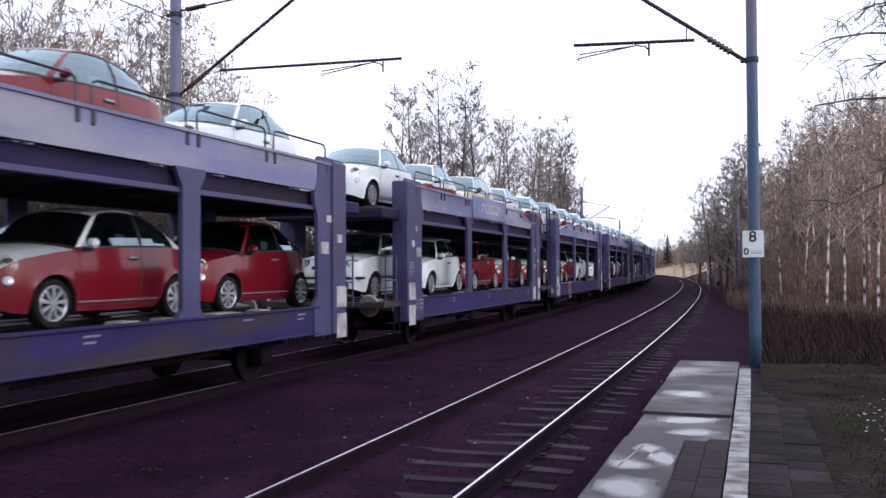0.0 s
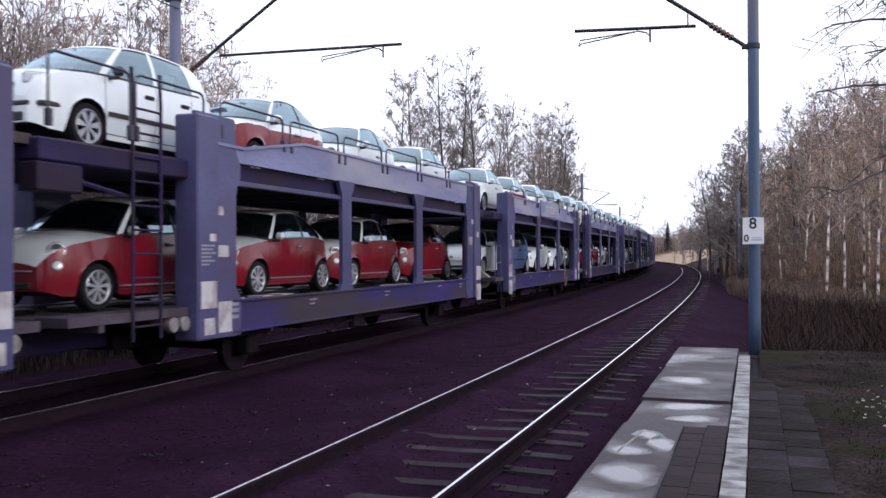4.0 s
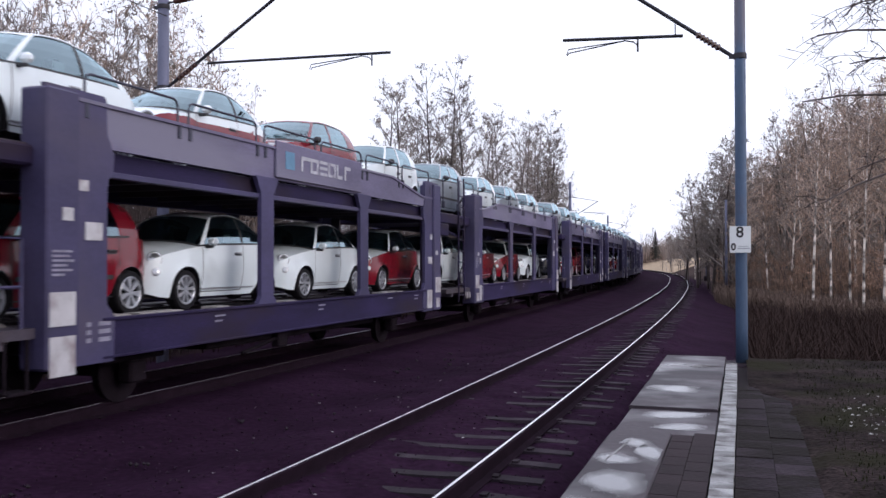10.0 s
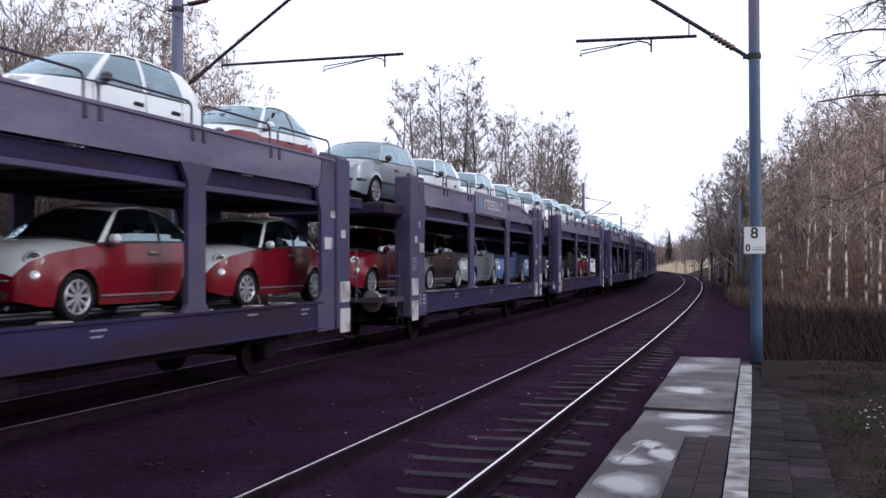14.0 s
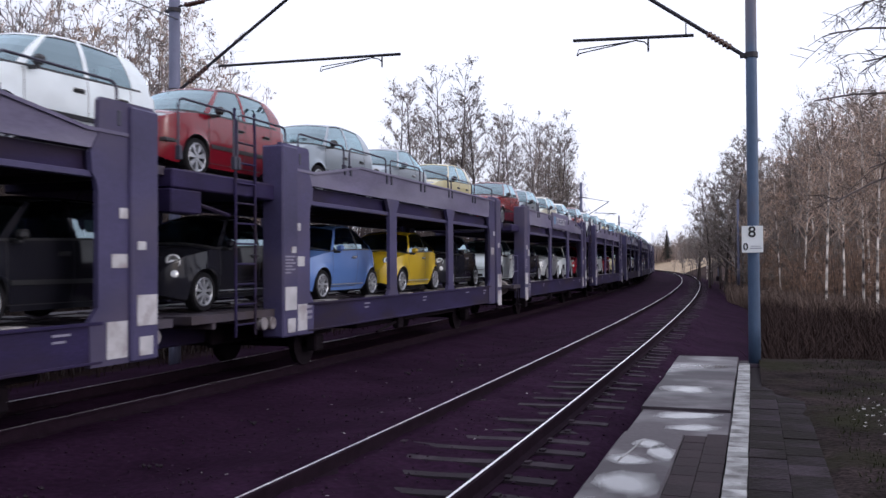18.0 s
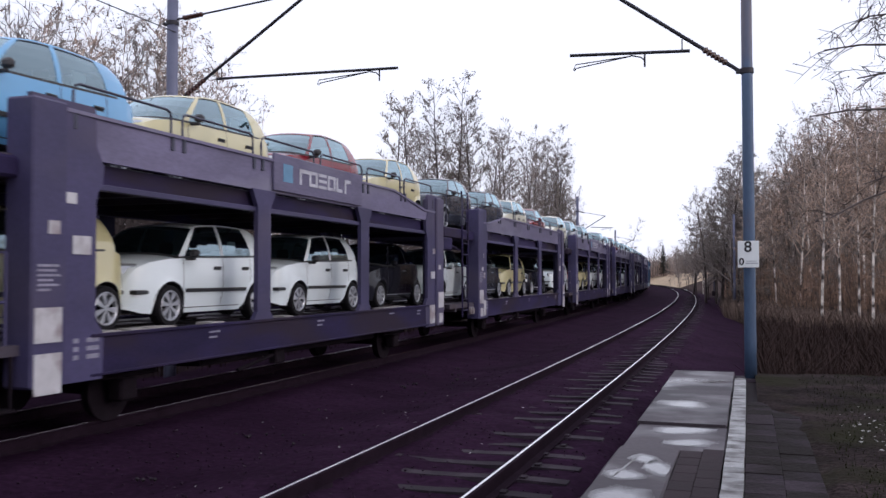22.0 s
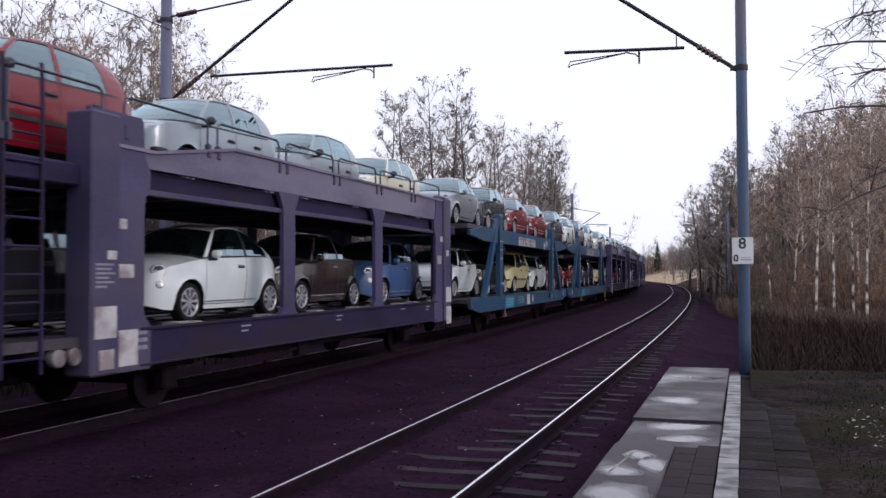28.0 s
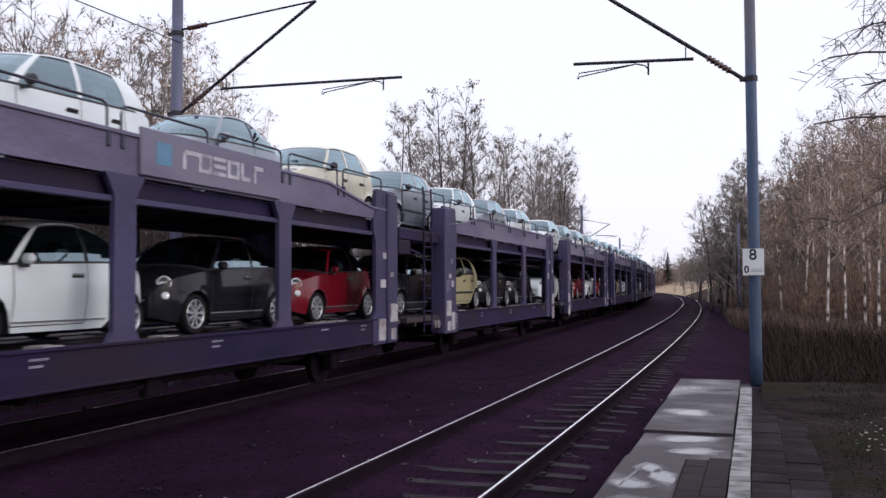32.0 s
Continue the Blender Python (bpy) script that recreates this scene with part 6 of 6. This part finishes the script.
def teal_unit(even):
    """Open carrier: two long beams and leaning portal frames."""
    u = thing("car_carrier", "teal open double-deck car-carrier wagon with slanted portal frames", "wagon", "car carriers")
    h = UNIT / 2
    X = lambda x: x - h
    x0, x1 = (-1.08, 13.95) if even else (-1.44, 13.65)
    for y in (-1, 1):
        o, i = (-1.45, -1.36) if y < 0 else (1.36, 1.45)
        part("lower_beam", Build().prism([(X(x0), 0.82), (X(x0 + 0.9), 0.68), (X(x1 - 0.9), 0.68), (X(x1), 0.82), (X(x1), 1.10), (X(x0), 1.10)], 1, o, i), TEAL, u)
        part("upper_beam", Build().prism([(X(x0), 2.84), (X(x0 + 1.5), 2.70), (X(x1 - 1.5), 2.70), (X(x1), 2.84), (X(x1), 2.95), (X(x1 - 1.5), 3.12), (X(x0 + 1.5), 3.12), (X(x0), 2.95)], 1, o, i), TEAL, u)
        for c, d in (((2.15, -1), (10.64, 1)) if even else ((1.93, -1), (10.42, 1))):
            p = part("portal_post", Build().prism([(X(c) - 0.20, 1.08), (X(c) + 0.20, 1.08), (X(c) + 0.17, 3.50), (X(c) - 0.17, 3.50)], 1, o - 0.06 if y < 0 else i - 0.08, o + 0.08 if y < 0 else i + 0.06), TEAL, u)
            part("portal_brace", Build().prism([(X(c + d * 1.87) - 0.14, 1.08), (X(c + d * 1.87) + 0.14, 1.08), (X(c + d * 0.20) + 0.13, 3.46), (X(c + d * 0.20) - 0.13, 3.46)], 1, o - 0.05 if y < 0 else i - 0.07, o + 0.07 if y < 0 else i + 0.05), TEAL, u)
            part("portal_cap", Build().box(X(c) - 0.24 + (d * 0.1), X(c) + 0.24 + (d * 0.1), o - 0.09 if y < 0 else i - 0.1, o + 0.1 if y < 0 else i + 0.09, 3.44, 3.56, 0.02), TEAL, u)
            if y < 0:
                for k in range(4):
                    plate(u, X(c), 2.75 - 0.26 * k - (0.5 if k > 2 else 0), 0.36, 0.025, -1.512, label="thin white mark")
        part("wire_rope", Build().tube([(X(x0), -1.40 * -y, 3.42), (X(4.5), -1.40 * -y, 3.38), (X(9), -1.40 * -y, 3.38), (X(x1), -1.40 * -y, 3.42)], 0.008, 4), BUFFER, u)
        for x in (0.4, 6.6, 12.9):
            part("rope_post", Build().tube([(X(x), 1.40 * y, 3.1), (X(x), 1.40 * y, 3.75)], 0.02, 6), HANDRAIL, u)
    for z, nm in ((LOWER, "lower_deck"), (TEAL_UPPER, "upper_deck")):
        d = Build()
        for y0, y1, dz in ((-1.35, -0.42, 0.0), (-0.42, 0.42, -0.06), (0.42, 1.35, 0.0)):
            d.box(X(x0), X(x1), y0, y1, z - 0.12, z + dz)
        for k in range(12):
            x = X(x0 + (x1 - x0) * (k + 0.5) / 12)
            d.box(x - 0.04, x + 0.04, -1.34, 1.34, z - 0.22, z - 0.12)
        part(nm, d, DECKSTEEL, u)
    part("spine", Build().box(X(-1.3), X(UNIT + 1.3), -0.42, 0.42, 0.50, 0.92, 0.03).box(X(3.4), X(UNIT - 3.4), -1.2, 1.2, 0.50, 0.70, 0.03), UNDERFRAME, u)
    for x in (2.0, UNIT - 2.0):
        ws = Build()
        for y in (-0.75, 0.75):
            ws.lathe([(y - 0.07, 0.36), (y + 0.05, 0.365), (y + 0.06, 0.39), (y + 0.07, 0.39)], (X(x), 0, 0.368), 1, 20)
        for y in (-1.02, 1.02):
            ws.box(X(x) - 0.16, X(x) + 0.16, y - 0.1, y + 0.1, 0.24, 0.52, 0.03).box(X(x) - 0.6, X(x) + 0.6, y - 0.05, y + 0.05, 0.52, 0.60, 0.02)
        part("wheelset", ws, UNDERFRAME, u)
    for x, w, hgt in ((6.2, 0.46, 0.34), (6.95, 0.26, 0.24), (10.6, 0.12, 0.12)) if even else ((10.6, 0.12, 0.12),):
        plate(u, X(x), 0.89, w, hgt, -1.456)
    panel = part("painted_panel", Build().box(X(2.85), X(4.05), -1.455, -1.44, 0.70, 1.04), BRIGHTTEAL, u, "brighter blue painted panel with worn lettering")
    rows = Build()
    for k in range(3):                          # worn lines of lettering, too faint to read
        rows.box(X(3.08), X(3.08) + (0.8, 0.7, 0.76)[k], -1.4585, -1.455, 0.94 - 0.085 * k, 0.975 - 0.085 * k)
    part("lettering", rows, PALEBLUE, panel, kind="stuff")
    rows = Build()
    for k in range(3):
        rows.box(X(4.62), X(4.62) + (0.22, 0.24, 0.2)[k], -1.4535, -1.45, 0.97 - 0.085 * k, 1.0 - 0.085 * k).box(X(4.98), X(4.98) + (0.5, 0.58, 0.52)[k], -1.4535, -1.45, 0.97 - 0.085 * k, 1.0 - 0.085 * k)
    part("lettering", rows, PALEBLUE, u, "faded pale lettering, unreadable", kind="stuff")
    part("drain_cock", Build().tube([(X(3.15), -1.36, 0.70), (X(3.15), -1.36, 0.46)], 0.03, 8).box(X(3.06), X(3.24), -1.40, -1.32, 0.44, 0.50, 0.01), YELLOWPAINT, u, "yellow drain cock")
    sign_plate = plate(u, X(6.08), 2.85, 2.65, 0.26, -1.456, label="white plate with dark blue block shapes")
    bars = Build()
    for k in range(9):
        x = X(4.87) + 0.275 * k
        bars.box(x, x + 0.19, -1.472, -1.466, 2.915, 2.95).box(x, x + 0.055, -1.472, -1.466, 2.755, 2.915).box(x, x + (0.19, 0.19, 0.14)[k % 3], -1.472, -1.466, 2.755, 2.79)
        if k % 3 != 1:
            bars.box(x + 0.135, x + 0.19, -1.472, -1.466, 2.755 if k % 2 else 2.84, 2.915)
    part("lettering", bars, NAVYPAINT, sign_plate, kind="stuff")
    plate(u, X(9.6), 2.90, 0.2, 0.2, -1.456)
    hw = X(12.35)
    plate(u, X(13.12 if even else -0.25), 0.94, 0.10, 0.16, -1.456)
    if even:
        part("round_sign", Build().lathe([(-1.468, 0.13), (-1.456, 0.13)], (X(9.17), 0, 2.80), 1, 20), PLATEWHITE, u, "round white sign")
        part("brake_box", Build().box(X(10.02), X(10.24), -1.50, -1.456, 0.82, 1.02, 0.01), TRIM, u, "small black box")
        ld = Build()
        for x in (9.73, 10.19):
            ld.tube([(X(x), -1.40, 1.08), (X(x), -1.40, 2.74)], 0.02, 6)
        for k in range(6):
            ld.tube([(X(9.73), -1.40, 1.25 + 0.26 * k), (X(10.19), -1.40, 1.25 + 0.26 * k)], 0.014, 6)
        part("ladder", ld, UNDERFRAME, u)
        txt = Build()
        for k in range(3):
            txt.box(X(11.3), X(11.3) + (0.4, 0.32, 0.36)[k], -1.4535, -1.45, 1.0 - 0.08 * k, 1.03 - 0.08 * k)
        part("lettering", txt, LETTERING, u, "faded white lettering, unreadable", kind="stuff")
        return u
    part("hand_wheel", Build().lathe([(-1.49, 0.22), (-1.475, 0.245), (-1.46, 0.22), (-1.475, 0.195), (-1.49, 0.22)], (hw, 0, 0.60), 1, 24, caps=False).tube([(hw - 0.22, -1.475, 0.60), (hw + 0.22, -1.475, 0.60)], 0.016, 6).tube([(hw, -1.475, 0.38), (hw, -1.475, 0.82)], 0.016, 6), YELLOWPAINT, u, "yellow hand-brake wheel")
    return u


# what stands on each unit, lower deck then upper deck, from the front
LOADS = {
    -1: "rttr rtrw", 0: "Wwrt wtEw", 1: "tttw tStt", 2: "wRtw wwww", 3: "tttr Wtww", 4: "wBww wtwS",
    5: "gttw WESW", 6: "kwww SWWW", 7: "KGww wtwt", 8: "Rwwt wtRW", 9: "wttw SWSW", 10: "KtRk SSWt",
    11: "kttt wtWt", 12: "rnsb SWWw", 13: "bkKt WWWW", 14: "wKVK RLSW", 15: "kvyk RSsC", 16: "wkpw RSEw",
    17: "rkwr RwSC", 18: "CWWk LCRC", 19: "wgCk GGEr", 20: "WrCW ESS-", 21: "wWCk SwRR", 22: "Wwls SWwE",
    23: "Kwnb RSSE", 24: "wkCw sGrr", 25: "rrgG GwGW", 26: "Cwkr EWsE", 27: "kCkk SWSW", 28: "wkrw WSWE",
    29: "rwkC wWSE", 30: "wtwk WwES", 31: "kwwr SWww", 32: "twkw wEWS", 33: "wrwk WSwE",

}
FADED = set(range(8, 34))
SLOTS = {True: ((0.72, 4.32, 8.05, 11.82), (0.92, 4.4, 8.1, 11.85)), False: ((0.07, 3.78, 7.42, 11.08), (-0.12, 3.7, 7.28, 11.05))}
UPPER_SHIFT = {1: -0.15, 2: -0.2, 4: 0.12, 5: 0.18, 6: 0.18, 7: 0.1, 9: 0.15, 11: 0.66, 14: 0.4, 16: 0.15, 19: 0.5, 20: -0.27, 23: 0.2, 25: 0.25}   # how far each unit's upper cars stand off their usual places
LOWER_SHIFT = {                                # the same for single cars on the lower deck
    -1: (0.3, 0.3, 0.33, 0.25), 0: (0.3, 0.3, 0.37, 0.22), 1: (0, 0.1, 0.02, 0), 2: (0, -0.2, -0.1, -0.1), 4: (0.2, 0.2, 0.33, 0.33), 5: (0, 0, 0.1, 0.5),
    6: (0, 0.2, 0.4, 0.1), 11: (0, 0.1, 0.6, 0.65), 14: (0.2, 0.25, 0.15, 0.2), 15: (0, 0.1, 0.5, 0.45), 16: (0, 0.2, 0.35, 0.1), 23: (0, 0.2, 0, 0.25), 25: (0, 0, 0, 0.3), 7: (0.2, 0.38, 0.42, 0.25), 8: (0.3, 0.25, 0.2, 0.2), 9: (0, 0, 0, 0.3), 10: (-0.1, 0.25, 0.15, 0.15),
}
RIDERS = []                                    # every moving thing with its place along the track at 0 s


def make_train():
    kits = {}
    for i in range(-1, 34):
        even = i % 2 == 0
        kind = ("teal", even) if i in (24, 25) else ("purple", even, i in FADED, i in (1, 4, 6))
        s = FIRST + PITCH * i + UNIT / 2
        if kind in kits:
            u = copy_thing(kits[kind], track_pose(s, TRAIN))
        else:
            u = teal_unit(even) if kind[0] == "teal" else purple_unit(even, GREYPURPLE if kind[2] else PURPLE, "faded grey-purple" if kind[2] else "purple", kind[3])
            u.matrix_basis = track_pose(s, TRAIN)
            kits[kind] = u
        RIDERS.append((u, s, 0.0))
        low, high = LOADS.get(i, "wrtw rwwr").split()
        for k in range(4):
            for codes, z, deck in ((low, LOWER, "lower"), (high, TEAL_UPPER if kind[0] == "teal" else UPPER, "upper")):
                if codes[k] != "-":
                    c = FIRST + PITCH * i + SLOTS[even][deck == "upper"][k] + ((0.1 if (i, k) == (20, 2) else UPPER_SHIFT.get(i, 0)) if deck == "upper" else LOWER_SHIFT.get(i, (0, 0, 0, 0))[k])
                    RIDERS.append((make_car(codes[k], track_pose(c, TRAIN, z), deck), c, z))


make_train()


# ---- what moves: the train rolls past towards the camera, slowing a little ----
GONE = ((0, 0.0), (9, 123.51), (13, 177.3), (17, 230.4), (19, 256.85), (23, 309.4), (25.5, 342.2), (28, 374.8), (32, 426.65))


def spline(table):
    """A natural cubic through the table."""
    x, y = np.array([p for p, _ in table], float), np.array([q for _, q in table], float)
    n, h = len(x), np.diff(x)
    a, b = np.eye(n), np.zeros(n)
    for k in range(1, n - 1):
        a[k, k - 1], a[k, k], a[k, k + 1] = h[k - 1], 2 * (h[k - 1] + h[k]), h[k]
        b[k] = 6 * ((y[k + 1] - y[k]) / h[k] - (y[k] - y[k - 1]) / h[k - 1])
    m = np.linalg.solve(a, b)

    def value(t):
        k = int(min(max(np.searchsorted(x, t) - 1, 0), n - 2))
        u, w = x[k + 1] - t, t - x[k]
        return float((m[k] * u ** 3 + m[k + 1] * w ** 3) / (6 * h[k]) + (y[k] / h[k] - m[k] * h[k] / 6) * u + (y[k + 1] / h[k] - m[k + 1] * h[k] / 6) * w)
    return value


run = spline(GONE)                             # metres that the train has gone by t seconds


def motions():
    for ob, s, z in RIDERS:
        walk(ob, [(t, track_pose(s - run(t), TRAIN, z)) for t in range(0, 33, 2)])


motions()
